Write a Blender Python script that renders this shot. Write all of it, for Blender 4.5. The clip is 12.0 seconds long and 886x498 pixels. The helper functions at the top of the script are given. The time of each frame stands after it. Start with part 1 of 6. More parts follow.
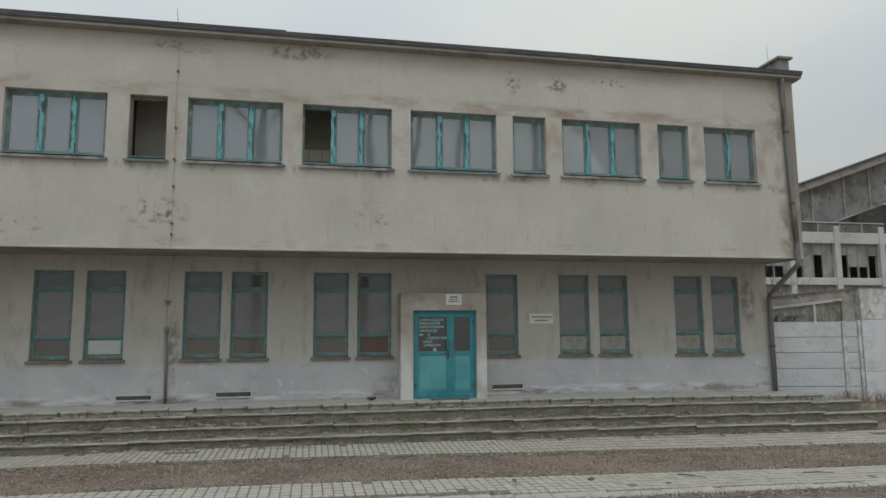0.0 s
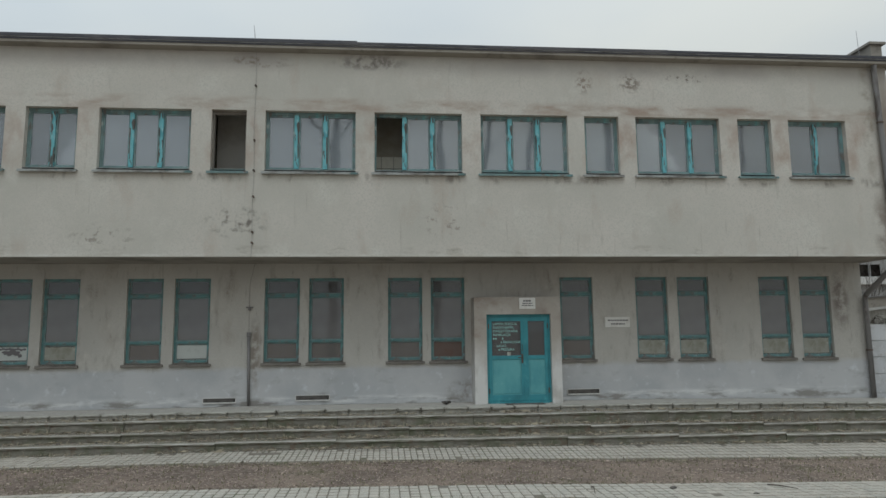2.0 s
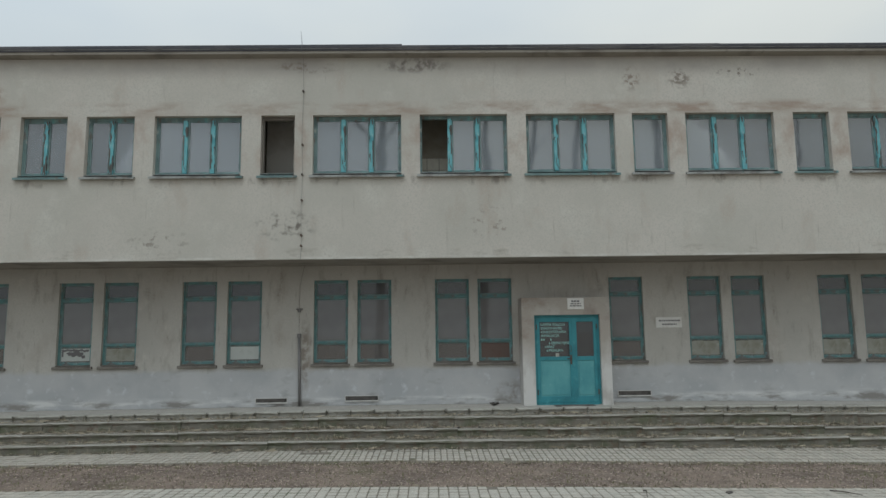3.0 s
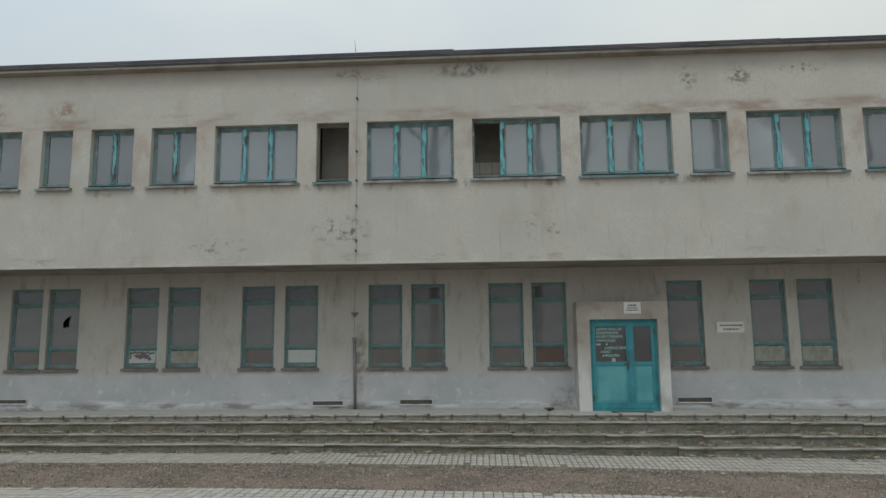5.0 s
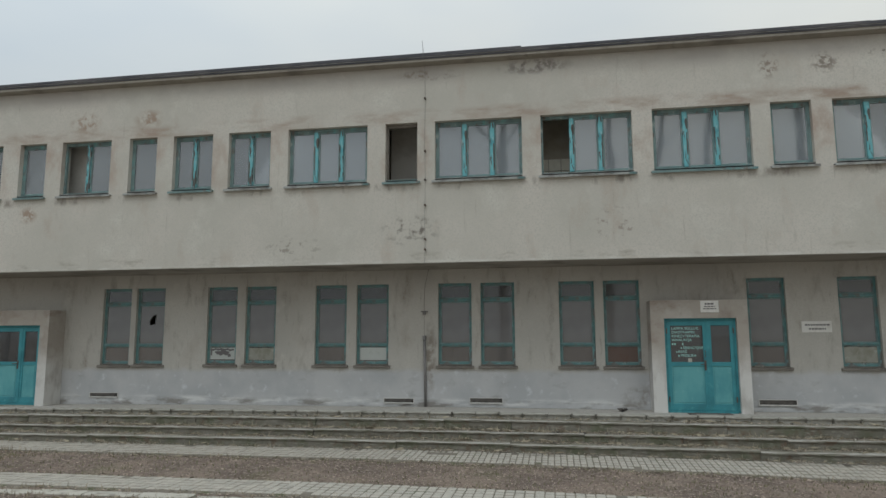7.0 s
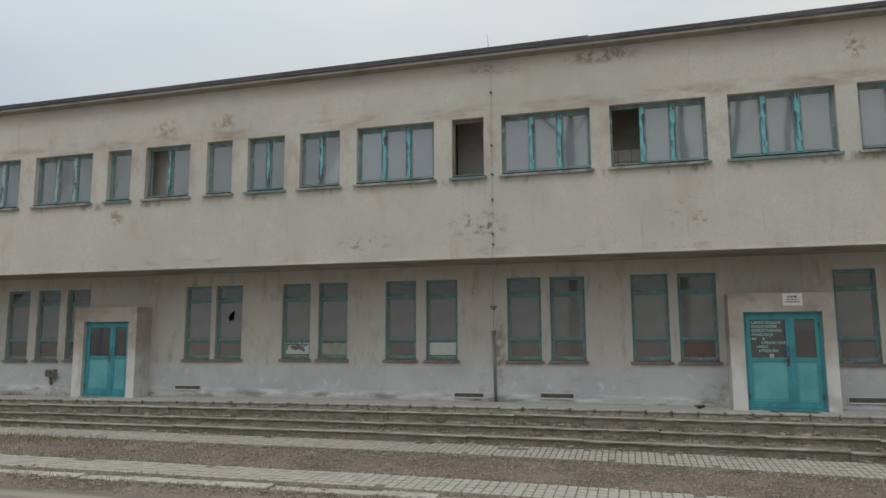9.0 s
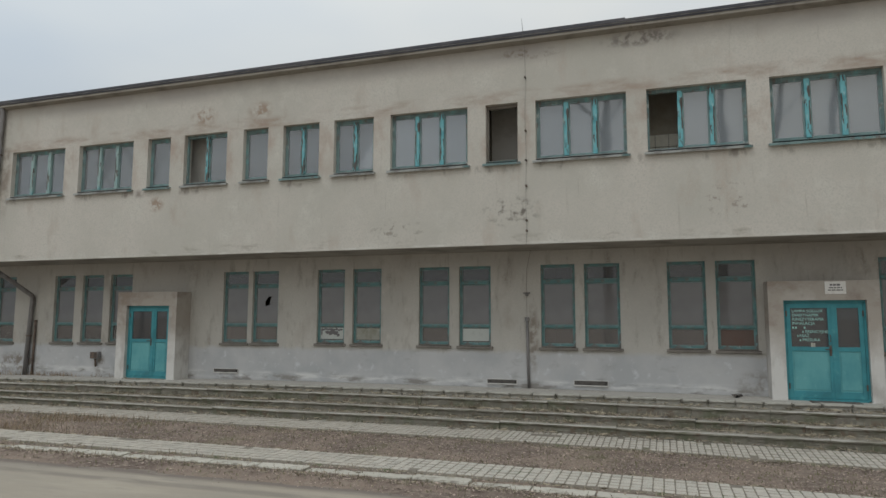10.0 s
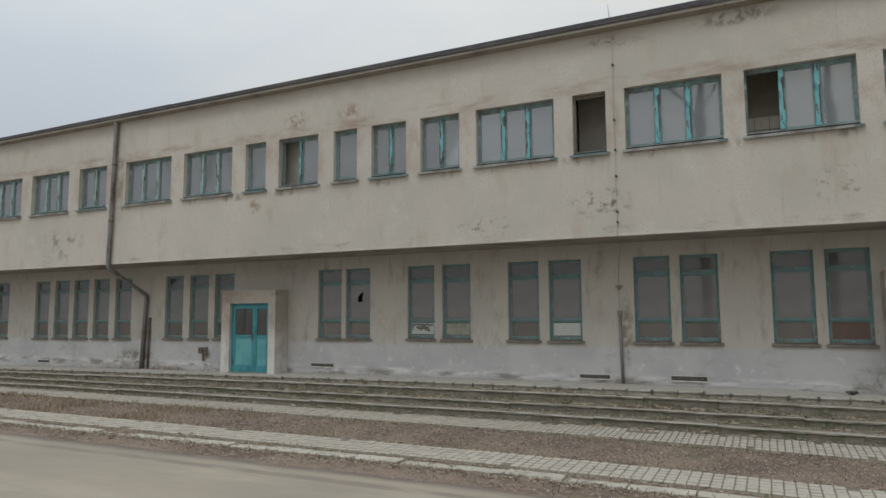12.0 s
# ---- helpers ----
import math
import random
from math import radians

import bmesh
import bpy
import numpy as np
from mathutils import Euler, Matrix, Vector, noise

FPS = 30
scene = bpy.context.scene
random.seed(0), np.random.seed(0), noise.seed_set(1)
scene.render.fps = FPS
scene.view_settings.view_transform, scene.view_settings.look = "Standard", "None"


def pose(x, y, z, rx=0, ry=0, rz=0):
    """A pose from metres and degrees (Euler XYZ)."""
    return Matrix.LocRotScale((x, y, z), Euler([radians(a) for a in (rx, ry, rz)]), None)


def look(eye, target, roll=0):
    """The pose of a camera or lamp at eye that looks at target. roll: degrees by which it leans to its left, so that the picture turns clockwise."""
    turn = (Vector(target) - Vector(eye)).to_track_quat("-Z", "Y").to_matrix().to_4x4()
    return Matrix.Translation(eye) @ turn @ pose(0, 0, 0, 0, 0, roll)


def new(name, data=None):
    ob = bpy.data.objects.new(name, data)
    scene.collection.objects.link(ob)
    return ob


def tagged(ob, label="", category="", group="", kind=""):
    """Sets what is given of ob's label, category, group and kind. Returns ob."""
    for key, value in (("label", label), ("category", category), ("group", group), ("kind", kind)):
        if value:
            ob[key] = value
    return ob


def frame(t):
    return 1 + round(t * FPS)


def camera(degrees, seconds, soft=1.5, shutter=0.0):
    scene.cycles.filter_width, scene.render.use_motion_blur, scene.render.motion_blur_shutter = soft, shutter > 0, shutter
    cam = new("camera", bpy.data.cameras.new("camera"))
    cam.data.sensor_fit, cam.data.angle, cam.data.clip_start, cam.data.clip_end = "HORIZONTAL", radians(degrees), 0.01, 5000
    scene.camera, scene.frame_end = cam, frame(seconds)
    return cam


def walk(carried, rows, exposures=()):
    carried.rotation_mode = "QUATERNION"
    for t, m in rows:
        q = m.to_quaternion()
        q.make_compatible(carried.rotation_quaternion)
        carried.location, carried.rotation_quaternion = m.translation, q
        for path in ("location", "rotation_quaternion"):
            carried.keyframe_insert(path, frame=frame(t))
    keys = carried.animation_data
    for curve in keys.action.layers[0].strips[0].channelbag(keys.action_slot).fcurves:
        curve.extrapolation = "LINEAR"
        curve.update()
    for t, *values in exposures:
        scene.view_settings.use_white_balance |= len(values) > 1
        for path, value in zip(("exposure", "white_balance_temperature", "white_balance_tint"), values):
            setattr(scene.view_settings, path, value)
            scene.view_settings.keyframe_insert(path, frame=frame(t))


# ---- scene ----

# camera: a pan by hand from one standing place; rows of seconds, yaw, pitch, roll
cam = camera(67.10, 12.0)
EYE = Vector((-2.427, -16.473, 2.149))
ROWS = [
    (0.0, -11.28, 6.75, -0.38),
    (0.5, -9.04, 7.07, -0.36),
    (1.0, -7.51, 7.00, -0.48),
    (1.5, -6.03, 7.02, -0.51),
    (2.0, -5.06, 7.16, -0.61),
    (2.5, -3.34, 7.44, -0.73),
    (3.0, -1.05, 7.29, -0.74),
    (3.5, 1.26, 7.54, -0.81),
    (3.7, 1.80, 7.55, -0.80),
    (5.3, 4.10, 7.71, -0.50),
    (5.5, 4.64, 7.71, -0.50),
    (6.0, 6.61, 7.82, -0.28),
    (6.5, 7.95, 7.71, -0.34),
    (7.0, 9.49, 7.60, -0.21),
    (7.2, 10.10, 7.57, -0.20),
    (8.8, 14.95, 7.20, -0.30),
    (9.0, 15.36, 7.20, -0.30),
    (9.5, 16.44, 6.51, -0.32),
    (10.0, 18.24, 6.03, 0.14),
    (10.5, 20.76, 6.16, -0.30),
    (11.0, 22.79, 5.98, -0.06),
    (11.5, 24.27, 6.10, -0.04),
    (12.0, 25.82, 5.61, -0.35),
]


def aim(yaw, pitch, roll):
    y, p = radians(yaw), radians(pitch)
    ahead = Vector((-math.sin(y) * math.cos(p), math.cos(y) * math.cos(p), math.sin(p)))
    return look(EYE, EYE + ahead, roll)


walk(cam, [(t, aim(yaw, pitch, roll)) for t, yaw, pitch, roll in ROWS],
     [(0.0, 0.05, 5980, 7.5), (2.5, 0.09, 5840, 6.0), (5.5, 0.11, 5920, 6.5), (9.5, 0.14, 6100, 9.0), (12.0, 0.17, 6240, 10.5)])

# ---- sky and light: an overcast day ----
world = bpy.data.worlds.new("world")
scene.world = world
world.use_nodes = True
wt = world.node_tree
for n in list(wt.nodes):
    wt.nodes.remove(n)
w_out = wt.nodes.new("ShaderNodeOutputWorld")
w_bg = wt.nodes.new("ShaderNodeBackground")
w_sky = wt.nodes.new("ShaderNodeTexSky")
w_sky.sky_type = "NISHITA"
w_sky.sun_disc = False
w_sky.sun_elevation = radians(62)
w_sky.sun_rotation = radians(200)
w_sky.air_density, w_sky.dust_density, w_sky.ozone_density = 1.0, 4.0, 1.0
w_co = wt.nodes.new("ShaderNodeTexCoord")
w_map = wt.nodes.new("ShaderNodeMapping")
w_map.inputs["Scale"].default_value = (1.0, 1.0, 2.6)
w_noise = wt.nodes.new("ShaderNodeTexNoise")
w_noise.inputs["Scale"].default_value = 1.3
w_noise.inputs["Detail"].default_value = 4.0
w_noise.inputs["Roughness"].default_value = 0.45
w_ramp = wt.nodes.new("ShaderNodeValToRGB")
w_ramp.color_ramp.elements[0].position = 0.38
w_ramp.color_ramp.elements[0].color = (6.5, 7.0, 7.3, 1)
w_ramp.color_ramp.elements[1].position = 0.6
w_ramp.color_ramp.elements[1].color = (7.9, 8.05, 7.7, 1)
w_mix = wt.nodes.new("ShaderNodeMix")
w_mix.data_type = "RGBA"
w_mix.inputs[0].default_value = 0.93
wt.links.new(w_co.outputs["Generated"], w_map.inputs["Vector"])
wt.links.new(w_map.outputs["Vector"], w_noise.inputs["Vector"])
wt.links.new(w_noise.outputs["Fac"], w_ramp.inputs["Fac"])
wt.links.new(w_sky.outputs["Color"], w_mix.inputs[6])
wt.links.new(w_ramp.outputs["Color"], w_mix.inputs[7])
# an overcast sky is brightest overhead
w_sep = wt.nodes.new("ShaderNodeSeparateXYZ")
w_zen = wt.nodes.new("ShaderNodeMapRange")
w_zen.inputs["From Min"].default_value, w_zen.inputs["From Max"].default_value = 0.0, 1.0
w_zen.inputs["To Min"].default_value, w_zen.inputs["To Max"].default_value = 0.61, 1.78
w_mul = wt.nodes.new("ShaderNodeVectorMath")
w_mul.operation = "MULTIPLY"
wt.links.new(w_co.outputs["Generated"], w_sep.inputs[0])
wt.links.new(w_sep.outputs["Z"], w_zen.inputs["Value"])
wt.links.new(w_mix.outputs[2], w_mul.inputs[0])
wt.links.new(w_zen.outputs["Result"], w_mul.inputs[1])
w_side = wt.nodes.new("ShaderNodeMapRange")
w_side.inputs["From Min"].default_value, w_side.inputs["From Max"].default_value = -0.75, -0.1
w_low = wt.nodes.new("ShaderNodeMapRange")
w_low.inputs["From Min"].default_value, w_low.inputs["From Max"].default_value = 0.85, 0.45
w_both = wt.nodes.new("ShaderNodeMath")
w_both.operation = "MULTIPLY"
w_warm = wt.nodes.new("ShaderNodeMix")
w_warm.data_type = "RGBA"
w_warm.blend_type = "MULTIPLY"
w_warm.inputs[7].default_value = (1.055, 1.0, 0.935, 1)
wt.links.new(w_sep.outputs["X"], w_side.inputs["Value"])
wt.links.new(w_sep.outputs["Z"], w_low.inputs["Value"])
wt.links.new(w_side.outputs["Result"], w_both.inputs[0])
wt.links.new(w_low.outputs["Result"], w_both.inputs[1])
wt.links.new(w_both.outputs[0], w_warm.inputs[0])
wt.links.new(w_mul.outputs["Vector"], w_warm.inputs[6])
wt.links.new(w_warm.outputs[2], w_bg.inputs["Color"])
w_bg.inputs["Strength"].default_value = 0.081
wt.links.new(w_bg.outputs["Background"], w_out.inputs["Surface"])

sun = new("sun", bpy.data.lights.new("sun", "SUN"))
sun.data.energy = 0.5
sun.data.angle = radians(25)
sun.data.color = (1.0, 0.97, 0.92)
sun.matrix_world = look((-10, -18, 40), (-6, 0, 3))

# ---- materials ----
def node(t, kind, **values):
    n = t.nodes.new(kind)
    for key, value in values.items():
        n.inputs[key.replace("_", " ")].default_value = value
    return n


def blank(name):
    m = bpy.data.materials.new(name)
    m.use_nodes = True
    t = m.node_tree
    return m, t, t.nodes["Principled BSDF"]


def layered(t, coords, under, over, scale, low, high, detail=5.0, rough=0.6, stretch=(1, 1, 1)):
    """over laid on under where a noise of that scale lies between low and high."""
    mp = node(t, "ShaderNodeMapping", Scale=stretch)
    t.links.new(coords, mp.inputs["Vector"])
    nz = node(t, "ShaderNodeTexNoise", Scale=scale, Detail=detail, Roughness=rough)
    t.links.new(mp.outputs["Vector"], nz.inputs["Vector"])
    rg = t.nodes.new("ShaderNodeMapRange")
    rg.inputs["From Min"].default_value, rg.inputs["From Max"].default_value = low, high
    t.links.new(nz.outputs["Fac"], rg.inputs["Value"])
    mx = t.nodes.new("ShaderNodeMix")
    mx.data_type = "RGBA"
    t.links.new(rg.outputs["Result"], mx.inputs[0])
    for socket, c in ((mx.inputs[6], under), (mx.inputs[7], over)):
        if isinstance(c, tuple):
            socket.default_value = (*c, 1)
        else:
            t.links.new(c, socket)
    return mx.outputs[2]


def bumped(t, shader, coords, layers, distance=0.01):
    """Relief from noises: layers of (scale, strength)."""
    normal = None
    for scale, strength in layers:
        nz = node(t, "ShaderNodeTexNoise", Scale=scale, Detail=6.0, Roughness=0.65)
        t.links.new(coords, nz.inputs["Vector"])
        b = node(t, "ShaderNodeBump", Strength=strength, Distance=distance)
        t.links.new(nz.outputs["Fac"], b.inputs["Height"])
        if normal:
            t.links.new(normal, b.inputs["Normal"])
        normal = b.outputs["Normal"]
    t.links.new(normal, shader.inputs["Normal"])


def surface(name, base, layers=(), rough=0.85, bumps=((60, 0.2),), distance=0.01, metal=0.0, pieces=0.0, island=False):
    """A worn surface. layers: (colour, scale, low, high, stretch). pieces: how far single pieces differ in tone."""
    m, t, p = blank(name)
    co = t.nodes.new("ShaderNodeTexCoord").outputs["Object"]
    if pieces:
        geo = t.nodes.new("ShaderNodeNewGeometry").outputs["Random Per Island"] if island else t.nodes.new("ShaderNodeObjectInfo").outputs["Random"]
        rg = t.nodes.new("ShaderNodeMapRange")
        rg.inputs["To Min"].default_value, rg.inputs["To Max"].default_value = 1 - pieces, 1 + pieces
        t.links.new(geo, rg.inputs["Value"])
        hsv = t.nodes.new("ShaderNodeHueSaturation")
        hsv.inputs["Color"].default_value = (*base, 1)
        t.links.new(rg.outputs["Result"], hsv.inputs["Value"])
        colour = hsv.outputs["Color"]
        ad = t.nodes.new("ShaderNodeVectorMath")
        sc = t.nodes.new("ShaderNodeMath")
        sc.operation = "MULTIPLY"
        sc.inputs[1].default_value = 37.0
        t.links.new(geo, sc.inputs[0])
        t.links.new(co, ad.inputs[0])
        t.links.new(sc.outputs[0], ad.inputs[1])
        co = ad.outputs["Vector"]
    else:
        colour = base
    for over, scale, low, high, stretch in layers:
        colour = layered(t, co, colour, over, scale, low, high, stretch=stretch)
    if isinstance(colour, tuple):
        p.inputs["Base Color"].default_value = (*colour, 1)
    else:
        t.links.new(colour, p.inputs["Base Color"])
    p.inputs["Roughness"].default_value = rough
    p.inputs["Metallic"].default_value = metal
    if bumps:
        bumped(t, p, co, bumps, distance)
    return m


ONE = (1, 1, 1)


def masked(t, under, over, mask):
    mx = t.nodes.new("ShaderNodeMix")
    mx.data_type = "RGBA"
    t.links.new(mask, mx.inputs[0])
    for socket, c in ((mx.inputs[6], under), (mx.inputs[7], over)):
        if isinstance(c, tuple):
            socket.default_value = (*c, 1)
        else:
            t.links.new(c, socket)
    return mx.outputs[2]


def maths(t, kind, a, b):
    n = t.nodes.new("ShaderNodeMath")
    n.operation = kind
    for socket, v in ((n.inputs[0], a), (n.inputs[1], b)):
        if isinstance(v, (int, float)):
            socket.default_value = v
        else:
            t.links.new(v, socket)
    return n.outputs[0]


def ramp(t, value, a, b, low=0.0, high=1.0):
    rg = t.nodes.new("ShaderNodeMapRange")
    for key, v in (("From Min", a), ("From Max", b), ("To Min", low), ("To Max", high)):
        rg.inputs[key].default_value = v
    t.links.new(value, rg.inputs["Value"])
    return rg.outputs["Result"]


def stain_mask(t, co, cx, cz, rx, rz, grain, low, high):
    """An uneven stain on a wall that faces y: an ellipse round cx, cz broken up by noise."""
    sep = t.nodes.new("ShaderNodeSeparateXYZ")
    t.links.new(co, sep.inputs[0])
    dx = maths(t, "MULTIPLY", maths(t, "SUBTRACT", sep.outputs["X"], cx), 1 / rx)
    dz = maths(t, "MULTIPLY", maths(t, "SUBTRACT", sep.outputs["Z"], cz), 1 / rz)
    d = maths(t, "SQRT", maths(t, "ADD", maths(t, "MULTIPLY", dx, dx), maths(t, "MULTIPLY", dz, dz)), 0)
    nz = node(t, "ShaderNodeTexNoise", Scale=grain, Detail=6.0, Roughness=0.65)
    t.links.new(co, nz.inputs["Vector"])
    return maths(t, "MULTIPLY", ramp(t, d, 1.0, 0.4), ramp(t, nz.outputs["Fac"], low, high))


def band_mask(t, co, z, half, grain, low, high, stretch=(0.5, 1, 1.5)):
    """A ragged level band round the height z."""
    sep = t.nodes.new("ShaderNodeSeparateXYZ")
    t.links.new(co, sep.inputs[0])
    d = maths(t, "ABSOLUTE", maths(t, "SUBTRACT", sep.outputs["Z"], z), 0)
    mp = node(t, "ShaderNodeMapping", Scale=stretch)
    t.links.new(co, mp.inputs["Vector"])
    nz = node(t, "ShaderNodeTexNoise", Scale=grain, Detail=6.0, Roughness=0.65)
    t.links.new(mp.outputs["Vector"], nz.inputs["Vector"])
    return maths(t, "MULTIPLY", ramp(t, d, half, half * 0.35), ramp(t, nz.outputs["Fac"], low, high))


def upper_plaster():
    m, t, p = blank("weathered_plaster")
    co = t.nodes.new("ShaderNodeTexCoord").outputs["Object"]
    c = (0.585, 0.547, 0.49)
    for over, scale, low, high, stretch in (((0.49, 0.47, 0.415), 0.4, 0.40, 0.64, ONE), ((0.60, 0.58, 0.52), 1.1, 0.54, 0.72, ONE), ((0.45, 0.39, 0.33), 1.5, 0.56, 0.72, (1, 1, 0.45)),
                                            ((0.36, 0.33, 0.285), 5.0, 0.64, 0.76, (1.6, 1, 0.16)), ((0.49, 0.47, 0.42), 26, 0.46, 0.66, ONE), ((0.60, 0.575, 0.51), 90, 0.54, 0.68, ONE)):
        c = layered(t, co, c, over, scale, low, high, stretch=stretch)
    # ragged band below the eave: stains and shading, both put into the colour
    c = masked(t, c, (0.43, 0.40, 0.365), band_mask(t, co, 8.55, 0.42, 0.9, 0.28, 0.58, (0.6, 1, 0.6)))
    # run-off marks above the window heads, worn piers, worn lower edge
    c = masked(t, c, (0.37, 0.295, 0.24), band_mask(t, co, 7.40, 0.22, 1.5, 0.45, 0.64))
    c = masked(t, c, (0.42, 0.345, 0.29), band_mask(t, co, 6.6, 0.95, 1.9, 0.46, 0.66, (1, 1, 0.6)))
    c = masked(t, c, (0.30, 0.27, 0.235), band_mask(t, co, 5.70, 0.16, 2.6, 0.54, 0.66, (1, 1, 0.5)))
    c = masked(t, c, (0.64, 0.62, 0.57), band_mask(t, co, 3.90, 0.05, 2.2, 0.46, 0.60))
    c = masked(t, c, (0.36, 0.33, 0.28), band_mask(t, co, 4.02, 0.14, 2.0, 0.56, 0.68))
    for cx, cz, rx, rz, grain, low, high, tone in ((-5.75, 4.66, 0.85, 0.45, 7, 0.50, 0.68, (0.20, 0.18, 0.155)), (-2.75, 8.46, 0.95, 0.22, 5, 0.44, 0.56, (0.22, 0.195, 0.175)),
                                                   (-5.3, 8.42, 0.9, 0.17, 4, 0.48, 0.58, (0.26, 0.22, 0.18)), (3.5, 8.1, 0.35, 0.28, 10, 0.48, 0.54, (0.27, 0.235, 0.20)), (2.35, 8.1, 0.25, 0.35, 9, 0.50, 0.56, (0.30, 0.25, 0.21)),
                                                   (5.0, 8.25, 0.8, 0.14, 8, 0.56, 0.60, (0.24, 0.21, 0.18)), (-15.9, 5.35, 0.3, 0.25, 7, 0.45, 0.55, (0.36, 0.28, 0.22)), (-14.4, 7.75, 0.5, 0.35, 4, 0.46, 0.58, (0.36, 0.28, 0.22)),
                                                   (-12.6, 7.75, 0.45, 0.3, 4, 0.46, 0.58, (0.36, 0.28, 0.22)), (-24.5, 4.7, 1.3, 0.7, 3, 0.50, 0.60, (0.33, 0.30, 0.26)), (9.55, 7.4, 0.22, 1.8, 2.5, 0.40, 0.60, (0.30, 0.26, 0.21)),
                                                   (9.7, 4.6, 0.3, 1.0, 2.5, 0.40, 0.60, (0.31, 0.27, 0.23)), (10.02, 6.2, 0.34, 3.2, 1.6, 0.22, 0.44, (0.28, 0.24, 0.20)), (-1.0, 4.7, 0.9, 0.5, 6, 0.57, 0.63, (0.36, 0.32, 0.28)), (-8.6, 4.3, 0.9, 0.4, 6, 0.56, 0.62, (0.34, 0.31, 0.27)), (-21.7, 6.8, 0.25, 2.0, 2.5, 0.40, 0.6, (0.30, 0.26, 0.22))):
        c = masked(t, c, tone, stain_mask(t, co, cx, cz, rx, rz, grain, low, high))
    t.links.new(c, p.inputs["Base Color"])
    p.inputs["Roughness"].default_value = 0.94
    bumped(t, p, co, ((5, 0.25), (30, 0.3), (140, 0.35)), 0.008)
    return m


def lower_plaster():
    m, t, p = blank("grey_plaster")
    co = t.nodes.new("ShaderNodeTexCoord").outputs["Object"]
    c = (0.515, 0.49, 0.445)
    for over, scale, low, high, stretch in (((0.43, 0.41, 0.375), 0.55, 0.40, 0.62, ONE), ((0.38, 0.335, 0.29), 1.4, 0.56, 0.72, (1, 1, 0.6)), ((0.535, 0.51, 0.46), 2.2, 0.56, 0.70, ONE),
                                            ((0.29, 0.255, 0.22), 2.6, 0.55, 0.72, (1.3, 1, 0.4)), ((0.27, 0.24, 0.205), 6.0, 0.60, 0.74, (1.5, 1, 0.3)), ((0.45, 0.43, 0.385), 24, 0.46, 0.66, ONE), ((0.55, 0.525, 0.47), 90, 0.54, 0.70, ONE)):
        c = layered(t, co, c, over, scale, low, high, stretch=stretch)
    # whitewash below a ragged line, flaking at its foot
    w = (0.505, 0.503, 0.50)
    for over, scale, low, high, stretch in (((0.43, 0.435, 0.44), 0.8, 0.42, 0.62, ONE), ((0.37, 0.365, 0.36), 2.4, 0.58, 0.72, (0.6, 1, 1)), ((0.60, 0.61, 0.62), 4.0, 0.58, 0.72, ONE)):
        w = layered(t, co, w, over, scale, low, high, stretch=stretch)
    w = masked(t, w, (0.66, 0.655, 0.64), band_mask(t, co, 0.60, 0.13, 3.0, 0.46, 0.62, (0.35, 1, 1.9)))
    w = masked(t, w, (0.27, 0.255, 0.235), band_mask(t, co, 0.53, 0.15, 2.0, 0.50, 0.60, (0.5, 1, 1.6)))
    sep = t.nodes.new("ShaderNodeSeparateXYZ")
    t.links.new(co, sep.inputs[0])
    nz = node(t, "ShaderNodeTexNoise", Scale=1.6, Detail=6.0, Roughness=0.65)
    t.links.new(co, nz.inputs["Vector"])
    line = maths(t, "ADD", sep.outputs["Z"], maths(t, "MULTIPLY", nz.outputs["Fac"], 0.30))
    c = masked(t, c, w, ramp(t, line, 1.56, 1.44))
    for cx, cz, rx, rz, grain, low, high, tone in ((-22.3, 0.75, 1.2, 0.4, 4, 0.45, 0.55, (0.24, 0.21, 0.18)), (9.4, 2.9, 0.3, 0.9, 3, 0.40, 0.55, (0.24, 0.21, 0.19)), (-18.0, 0.65, 0.5, 0.2, 6, 0.45, 0.55, (0.22, 0.19, 0.17)),
                                                   (-5.5, 1.7, 0.16, 1.0, 4, 0.42, 0.55, (0.27, 0.235, 0.20)), (-19.0, 0.8, 0.25, 0.4, 5, 0.45, 0.55, (0.26, 0.23, 0.2)), (-0.5, 0.75, 0.5, 0.35, 4, 0.46, 0.58, (0.33, 0.31, 0.29))):
        c = masked(t, c, tone, stain_mask(t, co, cx, cz, rx, rz, grain, low, high))
    t.links.new(c, p.inputs["Base Color"])
    p.inputs["Roughness"].default_value = 0.93
    bumped(t, p, co, ((5, 0.25), (28, 0.35), (120, 0.3)), 0.009)
    return m


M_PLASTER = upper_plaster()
M_LOWER = lower_plaster()
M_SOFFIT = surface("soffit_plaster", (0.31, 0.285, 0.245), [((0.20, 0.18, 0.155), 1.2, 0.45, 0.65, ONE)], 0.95)


